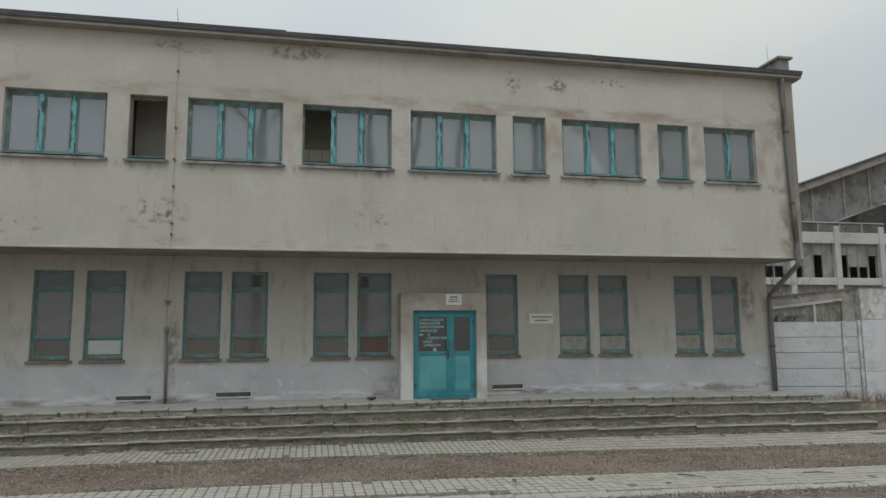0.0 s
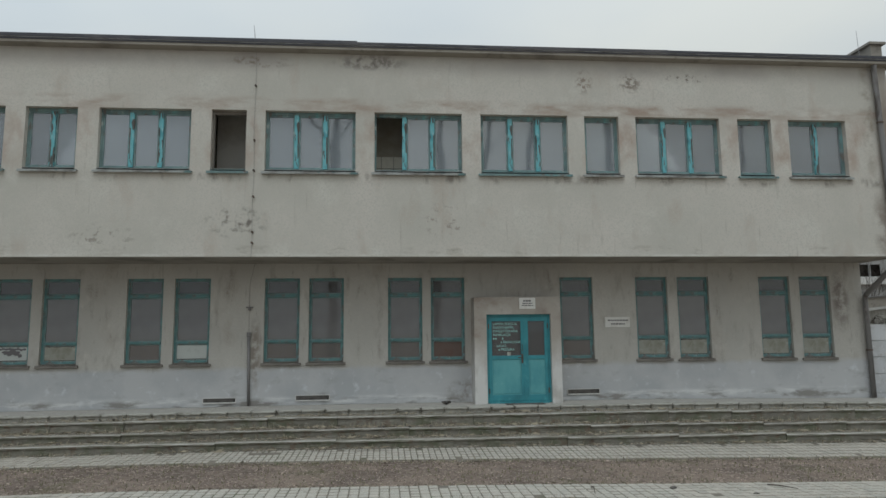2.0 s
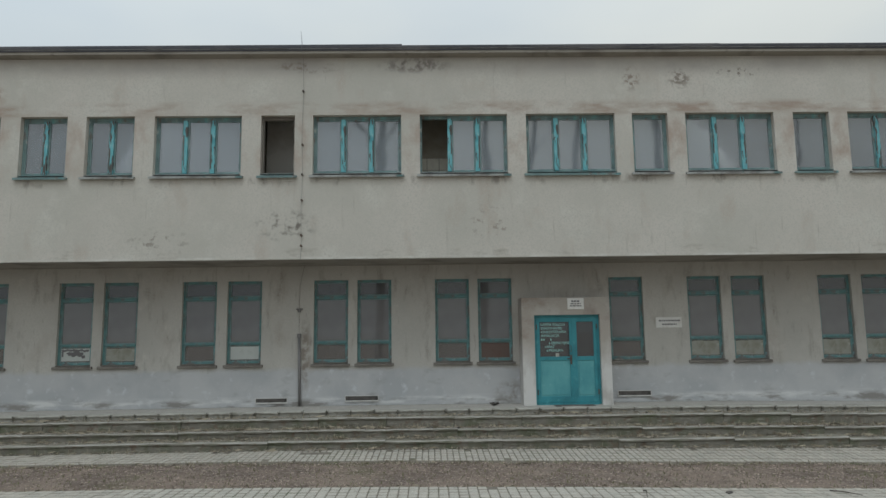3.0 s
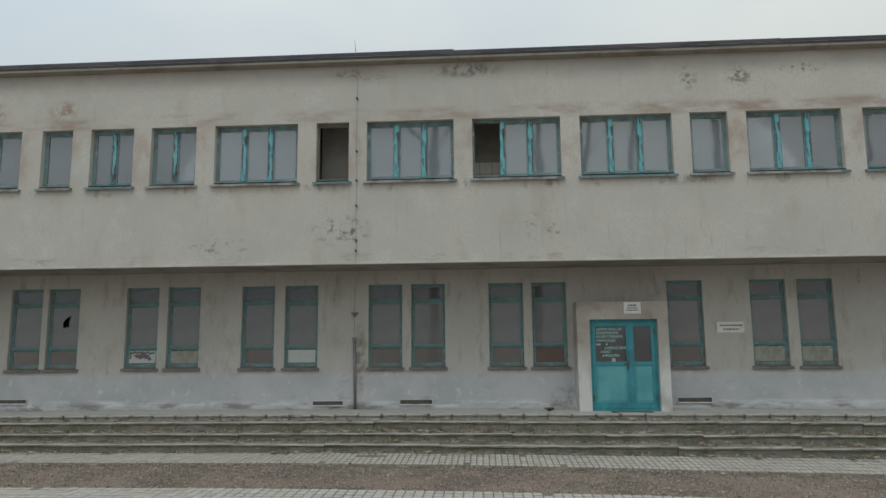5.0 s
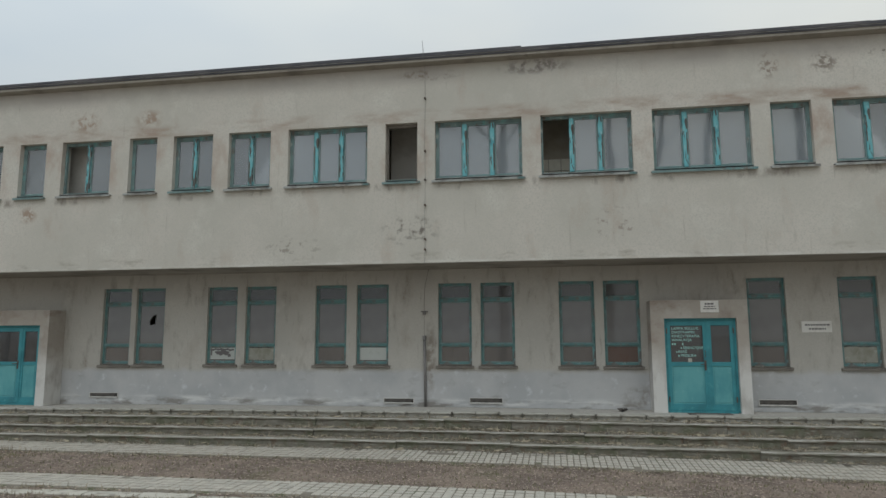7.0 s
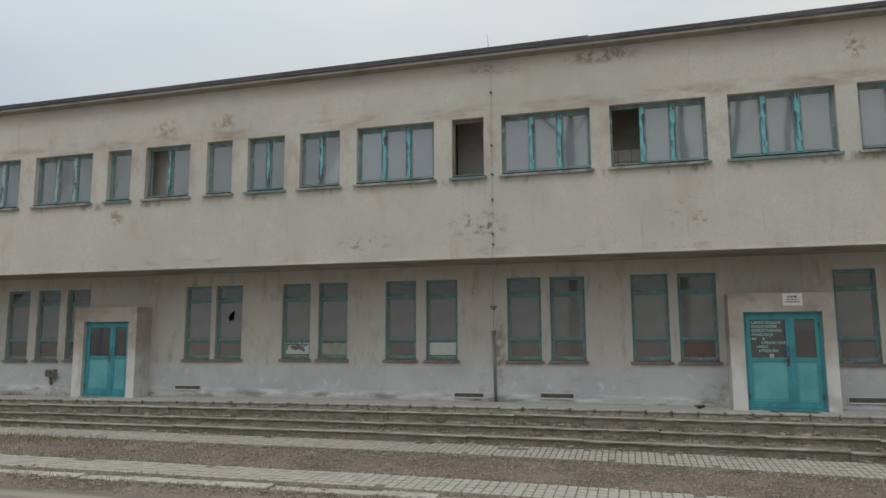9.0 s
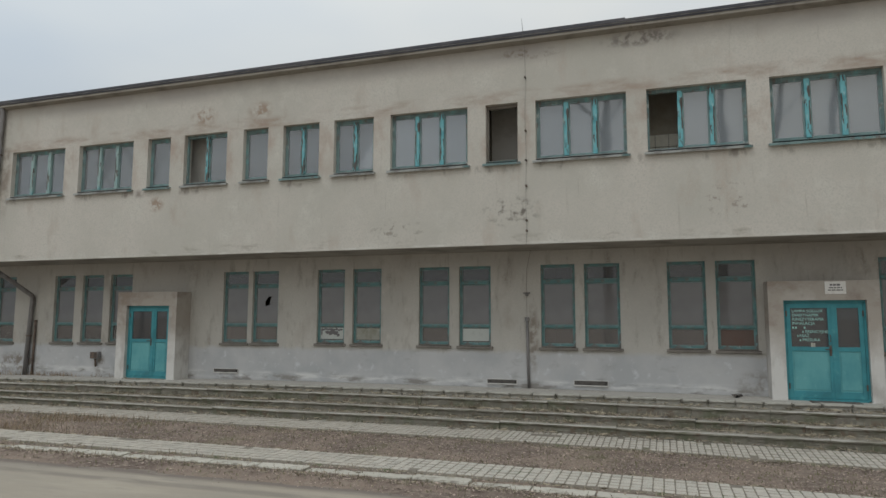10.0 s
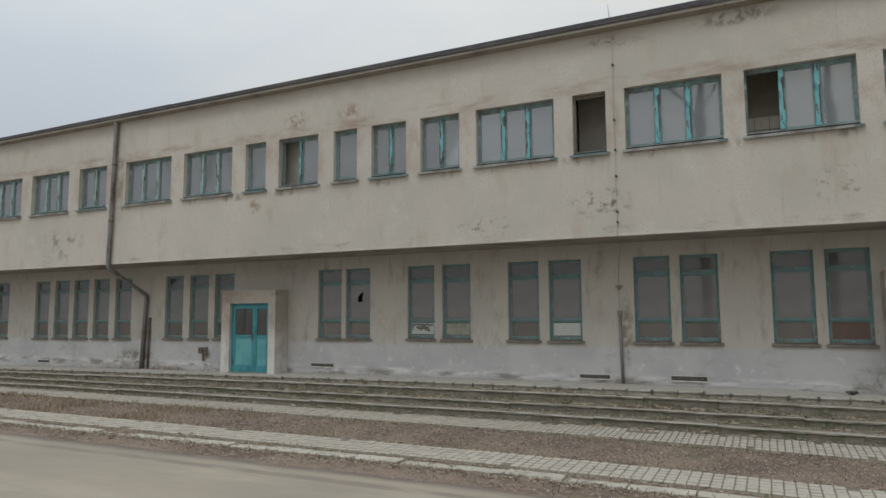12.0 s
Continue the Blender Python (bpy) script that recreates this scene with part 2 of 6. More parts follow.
def portal_plaster():
    m, t, p = blank("terrazzo_portal")
    co = t.nodes.new("ShaderNodeTexCoord").outputs["Object"]
    c = (0.385, 0.345, 0.30)
    for over, scale, low, high, stretch in (((0.26, 0.205, 0.165), 1.0, 0.50, 0.66, (1, 1, 1.6)), ((0.48, 0.45, 0.41), 1.3, 0.50, 0.66, ONE), ((0.28, 0.235, 0.20), 2.4, 0.54, 0.70, (1, 1, 0.6)), ((0.42, 0.38, 0.33), 90, 0.5, 0.7, ONE)):
        c = layered(t, co, c, over, scale, low, high, stretch=stretch)
    # worn whitewash on the lower half of the jambs
    w = layered(t, co, (0.66, 0.65, 0.62), (0.47, 0.45, 0.42), 3.0, 0.48, 0.64, stretch=(1, 1, 0.4))
    sep = t.nodes.new("ShaderNodeSeparateXYZ")
    t.links.new(co, sep.inputs[0])
    nz = node(t, "ShaderNodeTexNoise", Scale=2.2, Detail=6.0, Roughness=0.65)
    t.links.new(co, nz.inputs["Vector"])
    line = maths(t, "ADD", sep.outputs["Z"], maths(t, "MULTIPLY", nz.outputs["Fac"], 0.9))
    c = masked(t, c, w, ramp(t, line, 2.45, 1.75, 0.0, 0.85))
    t.links.new(c, p.inputs["Base Color"])
    p.inputs["Roughness"].default_value = 0.85
    bumped(t, p, co, ((30, 0.3), (120, 0.3)), 0.006)
    return m


M_PORTAL = portal_plaster()
M_CONCRETE = surface("old_concrete", (0.31, 0.295, 0.25), [
    ((0.20, 0.185, 0.15), 1.4, 0.42, 0.60, ONE), ((0.13, 0.105, 0.08), 6.5, 0.55, 0.66, ONE), ((0.13, 0.14, 0.09), 3.5, 0.52, 0.68, ONE), ((0.42, 0.40, 0.35), 8, 0.56, 0.7, ONE)],
    0.93, ((14, 0.5), (90, 0.4)), 0.015, pieces=0.06)
# moss on the risers, plus the shade of upright faces put into the colour
M_MOSSY_SHADE = surface("mossy_shaded_riser", (0.215, 0.20, 0.165), [
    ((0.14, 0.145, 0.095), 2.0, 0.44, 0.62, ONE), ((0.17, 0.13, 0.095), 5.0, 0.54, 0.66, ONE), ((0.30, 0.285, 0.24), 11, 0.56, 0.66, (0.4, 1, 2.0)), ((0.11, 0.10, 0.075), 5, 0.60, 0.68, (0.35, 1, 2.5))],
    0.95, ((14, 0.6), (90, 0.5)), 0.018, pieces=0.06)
M_DUSTY = surface("dust_grey_sheet", (0.34, 0.335, 0.29), [((0.24, 0.235, 0.18), 2.6, 0.42, 0.60, ONE), ((0.50, 0.49, 0.44), 6, 0.55, 0.7, ONE), ((0.20, 0.17, 0.14), 5, 0.58, 0.7, ONE)], 0.85)
M_EAVE = surface("eave_concrete", (0.30, 0.275, 0.235), [((0.20, 0.18, 0.155), 1.1, 0.5, 0.68, (1, 1, 2)), ((0.18, 0.16, 0.14), 4, 0.6, 0.75, ONE)], 0.92)
M_ROOF = surface("dark_roof_edge", (0.055, 0.055, 0.065), [((0.12, 0.11, 0.11), 2, 0.5, 0.7, (0.4, 1, 1))], 0.65)
M_TEAL = surface("weathered_teal_paint", (0.15, 0.42, 0.46), [
    ((0.07, 0.27, 0.31), 3, 0.45, 0.65, ONE), ((0.32, 0.50, 0.52), 9, 0.52, 0.68, (2, 1, 0.5)), ((0.08, 0.07, 0.06), 12, 0.54, 0.565, (1.4, 1, 0.3))], 0.6, ((40, 0.25),), 0.004)
M_TEAL_PALE = surface("bleached_teal_paint", (0.30, 0.42, 0.41), [
    ((0.16, 0.33, 0.34), 3, 0.48, 0.64, (1, 1, 0.5)), ((0.44, 0.50, 0.48), 8, 0.54, 0.68, (2, 1, 0.4)), ((0.10, 0.09, 0.08), 10, 0.56, 0.59, (1.4, 1, 0.3))], 0.7, ((40, 0.25),), 0.004)
M_TEAL_MID = surface("dull_teal_paint", (0.13, 0.265, 0.26), [
    ((0.09, 0.19, 0.20), 4, 0.42, 0.62, ONE), ((0.17, 0.165, 0.155), 4, 0.48, 0.60, (1, 1, 0.5)), ((0.24, 0.38, 0.385), 9, 0.58, 0.70, ONE)], 0.65, ((40, 0.25),), 0.004)
M_TEAL_OLD = surface("faded_teal_paint", (0.195, 0.28, 0.275), [
    ((0.13, 0.19, 0.19), 3, 0.44, 0.62, ONE), ((0.17, 0.15, 0.135), 7, 0.55, 0.64, (1, 1, 0.4)), ((0.16, 0.35, 0.36), 6, 0.56, 0.68, (1, 1, 0.4)), ((0.38, 0.42, 0.41), 11, 0.60, 0.70, (1, 1, 0.4))], 0.7, ((40, 0.25),), 0.004)
M_DOOR = surface("teal_door_paint", (0.055, 0.27, 0.31), [
    ((0.04, 0.19, 0.22), 2.2, 0.45, 0.68, ONE), ((0.10, 0.34, 0.37), 6, 0.58, 0.75, ONE)], 0.5, ((30, 0.15),), 0.003)
M_PANEL = surface("door_panel_paint", (0.13, 0.37, 0.385), [
    ((0.08, 0.29, 0.32), 1.8, 0.45, 0.65, (1, 1, 0.5)), ((0.17, 0.42, 0.43), 6, 0.6, 0.75, ONE)], 0.5, ((30, 0.12),), 0.003)
M_SILL = surface("sill_sheet", (0.36, 0.37, 0.355), [((0.19, 0.18, 0.165), 3, 0.45, 0.6, ONE), ((0.09, 0.20, 0.20), 6, 0.55, 0.7, ONE)], 0.7)
M_SILL_LOW = surface("concrete_sill", (0.21, 0.19, 0.165), [((0.14, 0.125, 0.11), 4, 0.45, 0.65, ONE), ((0.25, 0.23, 0.2), 9, 0.58, 0.7, ONE)], 0.85)
M_PIPE = surface("zinc_pipe", (0.23, 0.22, 0.215), [((0.10, 0.085, 0.075), 3, 0.5, 0.65, (1, 1, 0.3)), ((0.26, 0.24, 0.23), 7, 0.6, 0.72, ONE)], 0.55, ((30, 0.15),), 0.004, metal=0.3)
M_ZINC = surface("zinc_flashing", (0.30, 0.30, 0.30), [((0.20, 0.19, 0.18), 3, 0.45, 0.6, ONE)], 0.6)
M_RUST = surface("rusty_iron", (0.15, 0.11, 0.085), [((0.08, 0.065, 0.055), 8, 0.45, 0.6, ONE)], 0.85)
M_INSIDE = surface("room_paint", (0.36, 0.33, 0.27), [((0.26, 0.235, 0.19), 1.2, 0.45, 0.65, ONE)], 0.9)
M_INTILE = surface("room_wall_tiles", (0.70, 0.67, 0.57), [((0.60, 0.57, 0.48), 3, 0.45, 0.65, ONE)], 0.4)
M_PAPER = surface("pale_board", (0.52, 0.54, 0.51), [((0.38, 0.40, 0.37), 3, 0.5, 0.7, ONE)], 0.8)
M_BOARD = surface("brown_board", (0.16, 0.113, 0.095), [((0.15, 0.09, 0.07), 4, 0.45, 0.65, ONE)], 0.8)
M_CURTAIN = surface("net_cloth", (0.62, 0.60, 0.53), [((0.38, 0.36, 0.31), 5, 0.45, 0.6, (3, 1, 0.3))], 0.95)
M_ROOM = surface("dark_room_paint", (0.66, 0.64, 0.60), [((0.5, 0.48, 0.44), 1.0, 0.45, 0.62, ONE)], 0.9)
# dark tone that stands for the shade inside openings
M_OPENING_SHADE = surface("opening_shade", (0.11, 0.10, 0.09), [((0.06, 0.055, 0.05), 4, 0.45, 0.6, ONE)], 0.95, ())
M_INK = surface("faded_print", (0.16, 0.15, 0.15), (), 0.8, ())
M_WHITE = surface("white_sign", (0.72, 0.70, 0.66), [((0.6, 0.57, 0.52), 6, 0.5, 0.7, ONE)], 0.6, ())
M_LETTER = surface("white_lettering", (0.38, 0.66, 0.60), (), 0.7, ())
M_PAVER = surface("concrete_paver", (0.425, 0.388, 0.33), [
    ((0.36, 0.34, 0.29), 1.7, 0.45, 0.65, ONE), ((0.27, 0.25, 0.21), 5, 0.58, 0.72, ONE), ((0.52, 0.5, 0.45), 60, 0.5, 0.7, ONE)], 0.92, ((40, 0.3),), 0.005, pieces=0.06)
M_PAVERS = surface("concrete_pavers", (0.425, 0.388, 0.33), [
    ((0.36, 0.34, 0.29), 1.7, 0.45, 0.65, ONE), ((0.27, 0.25, 0.21), 5, 0.58, 0.72, ONE)], 0.92, ((40, 0.3),), 0.005, pieces=0.06, island=True)
M_KERB = surface("kerb_concrete", (0.43, 0.405, 0.345), [((0.32, 0.30, 0.25), 3, 0.5, 0.68, ONE), ((0.2, 0.18, 0.15), 6, 0.6, 0.72, ONE)], 0.92, ((25, 0.4),), 0.01, pieces=0.1)
M_SOIL = surface("leaf_strewn_soil", (0.272, 0.208, 0.163), [
    ((0.16, 0.12, 0.098), 1.1, 0.42, 0.62, ONE), ((0.29, 0.24, 0.19), 9, 0.5, 0.68, ONE), ((0.15, 0.14, 0.075), 0.7, 0.58, 0.72, ONE), ((0.30, 0.25, 0.19), 45, 0.58, 0.70, ONE)],
    0.97, ((12, 0.6), (60, 0.8)), 0.03)
def road_surface():
    m, t, p = blank("dusty_asphalt")
    co = t.nodes.new("ShaderNodeTexCoord").outputs["Object"]
    c = (0.345, 0.30, 0.235)
    for over, scale, low, high, stretch in (((0.27, 0.24, 0.195), 0.35, 0.42, 0.62, (0.5, 1.6, 1)), ((0.395, 0.35, 0.275), 0.8, 0.52, 0.7, (0.35, 1.5, 1)), ((0.29, 0.26, 0.215), 5.0, 0.56, 0.72, (0.4, 1.5, 1)), ((0.31, 0.28, 0.235), 60, 0.5, 0.70, ONE)):
        c = layered(t, co, c, over, scale, low, high, stretch=stretch)
    # washed-in dirt along the edge
    turned = t.nodes.new("ShaderNodeMapping")
    turned.inputs["Rotation"].default_value = (radians(90), 0, 0)
    t.links.new(co, turned.inputs["Vector"])
    for y, half, low, high, tone in ((-7.74, 0.30, 0.22, 0.42, (0.175, 0.145, 0.12)), (-8.30, 0.14, 0.34, 0.52, (0.23, 0.20, 0.165)), (-8.02, 0.20, 0.52, 0.64, (0.27, 0.24, 0.20))):
        c = masked(t, c, tone, band_mask(t, turned.outputs["Vector"], y, half, 1.6, low, high, (0.5, 2.0, 1.5)))
    t.links.new(c, p.inputs["Base Color"])
    p.inputs["Roughness"].default_value = 0.95
    bumped(t, p, co, ((3, 0.2), (25, 0.3), (90, 0.4)), 0.01)
    return m


M_ROAD = road_surface()
M_LITTER = surface("dry_leaves", (0.32, 0.255, 0.21), (), 0.9, (), pieces=0.7, island=True)
M_STRAW = surface("dry_grass", (0.30, 0.26, 0.19), (), 0.9, (), pieces=0.45, island=True)
M_FOX = surface("rusty_dry_grass", (0.30, 0.232, 0.16), (), 0.9, (), pieces=0.4, island=True)
M_GREEN = surface("sparse_grass", (0.16, 0.17, 0.07), (), 0.9, (), pieces=0.4, island=True)
M_SLAB = surface("whitewashed_slab", (0.64, 0.645, 0.655), [((0.56, 0.56, 0.555), 0.8, 0.45, 0.65, ONE), ((0.52, 0.515, 0.50), 2.2, 0.52, 0.70, (1, 1, 1.6)), ((0.44, 0.425, 0.40), 5, 0.62, 0.74, (1, 1, 0.5)), ((0.70, 0.70, 0.70), 14, 0.56, 0.68, ONE)], 0.9, ((6, 0.3), (45, 0.4)), 0.012, pieces=0.06)
M_FACTORY = surface("factory_concrete", (0.17, 0.16, 0.15), [((0.09, 0.085, 0.08), 0.5, 0.42, 0.58, ONE), ((0.24, 0.23, 0.215), 1.6, 0.55, 0.66, ONE), ((0.07, 0.065, 0.06), 3.0, 0.60, 0.68, (1.5, 1, 0.4))], 0.95)
M_GRIMY = surface("grimy_concrete", (0.24, 0.23, 0.22), [((0.13, 0.125, 0.12), 0.6, 0.44, 0.60, ONE), ((0.36, 0.35, 0.33), 1.3, 0.58, 0.70, (1, 1, 0.6)), ((0.10, 0.095, 0.09), 3.0, 0.60, 0.68, (1.5, 1, 0.4))], 0.95)
M_SHEDTOP = surface("weathered_beam", (0.40, 0.37, 0.325), [((0.30, 0.275, 0.24), 2, 0.42, 0.6, ONE), ((0.17, 0.15, 0.13), 7, 0.56, 0.68, ONE)], 0.94, ((20, 0.5),), 0.015)
M_BEAM = surface("factory_beam", (0.55, 0.54, 0.51), [((0.42, 0.41, 0.39), 0.8, 0.48, 0.66, ONE)], 0.9)
M_FILL = surface("factory_infill", (0.33, 0.325, 0.31), [((0.20, 0.195, 0.185), 1.2, 0.45, 0.65, ONE)], 0.9)
M_BARK = surface("bark", (0.09, 0.075, 0.06), [((0.05, 0.045, 0.04), 6, 0.45, 0.6, (1, 1, 0.3))], 0.95, ((25, 0.6),), 0.02)


def glazing(name, dust, dust_amount, rough=0.02, tint=(0.8, 0.82, 0.82), ior=1.8):
    """Dusty window glass: gloss over clear, with an uneven film of dirt."""
    m, t, p = blank(name)
    t.nodes.remove(p)
    out = t.nodes["Material Output"]
    co = t.nodes.new("ShaderNodeTexCoord").outputs["Object"]
    clear = node(t, "ShaderNodeBsdfTransparent", Color=(*tint, 1))
    film = node(t, "ShaderNodeBsdfDiffuse", Color=(*dust, 1))
    gloss = node(t, "ShaderNodeBsdfGlossy", Color=(1, 1, 1, 1), Roughness=rough)
    nz = node(t, "ShaderNodeTexNoise", Scale=1.4, Detail=2.0, Roughness=0.5)
    t.links.new(co, nz.inputs["Vector"])
    rg = t.nodes.new("ShaderNodeMapRange")
    rg.inputs["From Min"].default_value, rg.inputs["From Max"].default_value = 0.3, 0.75
    rg.inputs["To Min"].default_value, rg.inputs["To Max"].default_value = dust_amount * 0.85, dust_amount * 1.15
    t.links.new(nz.outputs["Fac"], rg.inputs["Value"])
    wave = node(t, "ShaderNodeTexNoise", Scale=1.1, Detail=1.0)
    t.links.new(co, wave.inputs["Vector"])
    bump = node(t, "ShaderNodeBump", Strength=0.06, Distance=0.05)
    t.links.new(wave.outputs["Fac"], bump.inputs["Height"])
    t.links.new(bump.outputs["Normal"], gloss.inputs["Normal"])
    body = t.nodes.new("ShaderNodeMixShader")
    t.links.new(rg.outputs["Result"], body.inputs["Fac"])
    t.links.new(clear.outputs[0], body.inputs[1])
    t.links.new(film.outputs[0], body.inputs[2])
    fr = node(t, "ShaderNodeFresnel", IOR=ior)
    pane = t.nodes.new("ShaderNodeMixShader")
    t.links.new(fr.outputs["Fac"], pane.inputs["Fac"])
    t.links.new(body.outputs[0], pane.inputs[1])
    t.links.new(gloss.outputs[0], pane.inputs[2])
    t.links.new(pane.outputs[0], out.inputs["Surface"])
    return m


M_GLASS = glazing("upper_glass", (0.40, 0.44, 0.475), 0.40, 0.04, ior=2.15)
M_GLASS_IN = glazing("inner_glass", (0.40, 0.43, 0.46), 0.5, 0.3, ior=1.2)
M_GLASS_LOW = glazing("lower_glass", (0.31, 0.30, 0.30), 0.62, 0.04, (0.7, 0.68, 0.66), 1.65)
M_GLASS_DOOR = glazing("door_glass", (0.17, 0.17, 0.17), 0.42, 0.03, (0.7, 0.7, 0.7), 1.55)
# top panes: darker film carries the shade and reflection of the soffit
M_GLASS_SHADED = glazing("shaded_top_glass", (0.235, 0.235, 0.24), 0.46, 0.03, (0.7, 0.7, 0.7), 1.6)
M_GLASS_FOOT = glazing("cleaner_glass", (0.31, 0.29, 0.275), 0.46, 0.04, (0.85, 0.84, 0.82), 1.65)

# ---- builders ----
def box(bm, x0, x1, y0, y1, z0, z1, bevel=0.0, m=None):
    """A box in a bmesh, its edges rounded by bevel."""
    made = bmesh.ops.create_cube(bm, size=1.0)["verts"]
    for v in made:
        v.co = Vector((x0 + (v.co.x + 0.5) * (x1 - x0), y0 + (v.co.y + 0.5) * (y1 - y0), z0 + (v.co.z + 0.5) * (z1 - z0)))
        if m:
            v.co = m @ v.co
    if bevel:
        edges = {e for v in made for e in v.link_edges}
        bmesh.ops.bevel(bm, geom=list(edges), offset=bevel, segments=1, affect="EDGES", profile=0.5)
    return made


def tube(bm, points, radius, sides=10, cap=True):
    """A round pipe along points."""
    rings = []
    for i, p in enumerate(points):
        p = Vector(p)
        a = Vector(points[max(i - 1, 0)])
        b = Vector(points[min(i + 1, len(points) - 1)])
        d = (b - a).normalized()
        side = d.cross(Vector((0, 0, 1)) if abs(d.z) < 0.95 else Vector((0, 1, 0))).normalized()
        up = side.cross(d)
        r = radius[i] if isinstance(radius, (list, tuple)) else radius
        rings.append([bm.verts.new(p + (side * math.cos(k * math.tau / sides) + up * math.sin(k * math.tau / sides)) * r) for k in range(sides)])
    for a, b in zip(rings, rings[1:]):
        for k in range(sides):
            bm.faces.new((a[k], a[(k + 1) % sides], b[(k + 1) % sides], b[k]))
    if cap:
        bm.faces.new(rings[0][::-1])
        bm.faces.new(rings[-1])


def mesh_of(bm, name, material, smooth=False):
    bmesh.ops.recalc_face_normals(bm, faces=bm.faces)
    me = bpy.data.meshes.new(name)
    bm.to_mesh(me)
    bm.free()
    me.materials.append(material)
    if smooth:
        me.polygons.foreach_set("use_smooth", [True] * len(me.polygons))
    return me


def part(name, bm, material, parent=None, label="", smooth=False):
    """Links a bmesh as one mesh object, under a thing or a part where one is given."""
    ob = new(name, mesh_of(bm, name, material, smooth))
    if parent:
        ob.parent = parent
    if label:
        ob["label"] = label
    return ob


def block(name, material, x0, x1, y0, y1, z0, z1, parent=None, label="", bevel=0.0):
    bm = bmesh.new()
    box(bm, x0, x1, y0, y1, z0, z1, bevel)
    return part(name, bm, material, parent, label)


def thing(name, place, label, category, group="", kind=""):
    ob = new(name)
    ob.location = place
    return tagged(ob, label, category, group, kind)


def between(x, table):
    return float(np.interp(x, [a for a, b in table], [b for a, b in table]))


# ---- plan, in metres: the lower front at y = 0, the upper front at y = FRONT ----
FRONT, WALL_T = -1.371, 0.32
X_LEFT, X_RIGHT = -37.0, 10.14
X_LOW = 10.02  # the lower storey ends a little short of the upper one
Z_SOFFIT, Z_SILL, Z_HEAD, Z_EAVE = 3.88, 5.86, 7.26, 8.65
UPPER = [  # opening from, to, sashes, state
    (-31.9, -30.5, 2, ""), (-29.1, -26.95, 3, ""), (-26.37, -24.32, 3, ""), (-23.77, -22.37, 2, ""), (-21.45, -19.35, 3, ""), (-18.80, -16.80, 3, ""),
    (-16.28, -15.50, 1, ""), (-15.03, -13.62, 2, "open"), (-13.10, -12.33, 1, ""), (-11.87, -10.80, 2, ""), (-10.37, -9.26, 2, ""),
    (-8.80, -6.79, 3, ""), (-6.34, -5.56, 1, "empty"), (-5.14, -3.09, 3, ""), (-2.655, -0.613, 3, "open"), (-0.17, 1.92, 3, ""),
    (2.33, 3.17, 1, ""), (3.59, 5.69, 3, ""), (6.15, 7.01, 1, ""), (7.45, 8.94, 2, "")]
LOWER = [  # middle of each opening, and what stands behind its lowest pane
    (-30.0, ""), (-27.53, ""), (-26.38, ""), (-25.29, ""), (-24.18, ""), (-23.03, ""), (-20.54, ""), (-19.40, ""), (-18.29, ""),
    (-14.15, ""), (-13.16, "broken"), (-11.09, "poster"), (-10.01, "dust"), (-8.10, ""), (-7.00, "white"), (-4.89, ""), (-3.83, ""),
    (-1.915, ""), (-0.864, "brown"), (2.388, ""), (4.342, "dust"), (5.44, "dust"), (7.625, "dust"), (8.727, "dust")]
LOW_HALF, Z_LOW_HEAD = 0.42, 3.51
SILL_LINE = [(-28, 1.36), (-20, 1.42), (-14, 1.48), (-11, 1.50), (-7, 1.49), (-2, 1.485), (5, 1.46), (9, 1.43)]
BASE_LINE = [(-37, 0.22), (-30, 0.28), (-20, 0.39), (-12, 0.472), (-4, 0.498), (4, 0.48), (10, 0.397), (14, 0.35)]
GROUND_LINE = [(-37, -0.22), (-20, -0.20), (-6, -0.19), (-3, -0.215), (0, -0.265), (2, -0.315), (4, -0.35), (6, -0.39), (10, -0.45), (16, -0.47)]
FOOT_LINE = [(-37, -0.172), (-20, -0.152), (-4, -0.137), (4, -0.217), (10, -0.312), (16, -0.332)]  # at the foot of the steps


def base_z(x):
    return between(x, BASE_LINE)


def ground_z(x):
    return between(x, GROUND_LINE)


def foot_z(x):
    return between(x, FOOT_LINE)


def sill_z(x):
    return between(x, SILL_LINE)


# upper front: bands and piers round the openings
bm = bmesh.new()
y0, y1 = FRONT, FRONT + WALL_T
box(bm, X_LEFT, X_RIGHT, y0, y1, Z_SOFFIT, Z_SILL)
box(bm, X_LEFT, X_RIGHT, y0, y1, Z_HEAD, Z_EAVE)
edge = X_LEFT
for a, b, *_ in UPPER:
    box(bm, edge, a, y0, y1, Z_SILL, Z_HEAD)
    edge = b
box(bm, edge, X_RIGHT, y0, y1, Z_SILL, Z_HEAD)
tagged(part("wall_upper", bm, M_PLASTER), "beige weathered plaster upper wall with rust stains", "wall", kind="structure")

# lower front: plaster, whitewashed below
bm = bmesh.new()
edge = X_LEFT
for c, _ in LOWER:
    a, b = c - LOW_HALF, c + LOW_HALF
    s = sill_z(c)
    box(bm, edge, a, 0, 0.4, 1.32, Z_SOFFIT - 0.004)
    box(bm, a, b, 0, 0.4, Z_LOW_HEAD, Z_SOFFIT - 0.004)
    if s > 1.32:
        box(bm, a, b, 0, 0.4, 1.32, s)
    edge = b
box(bm, edge, X_LOW, 0, 0.4, 1.32, Z_SOFFIT - 0.004)
box(bm, X_LEFT, X_LOW, 0, 0.4, -0.4, 1.32)
tagged(part("wall_lower", bm, M_LOWER), "grey-beige stained ground floor wall, whitewashed at its foot", "wall", kind="structure")

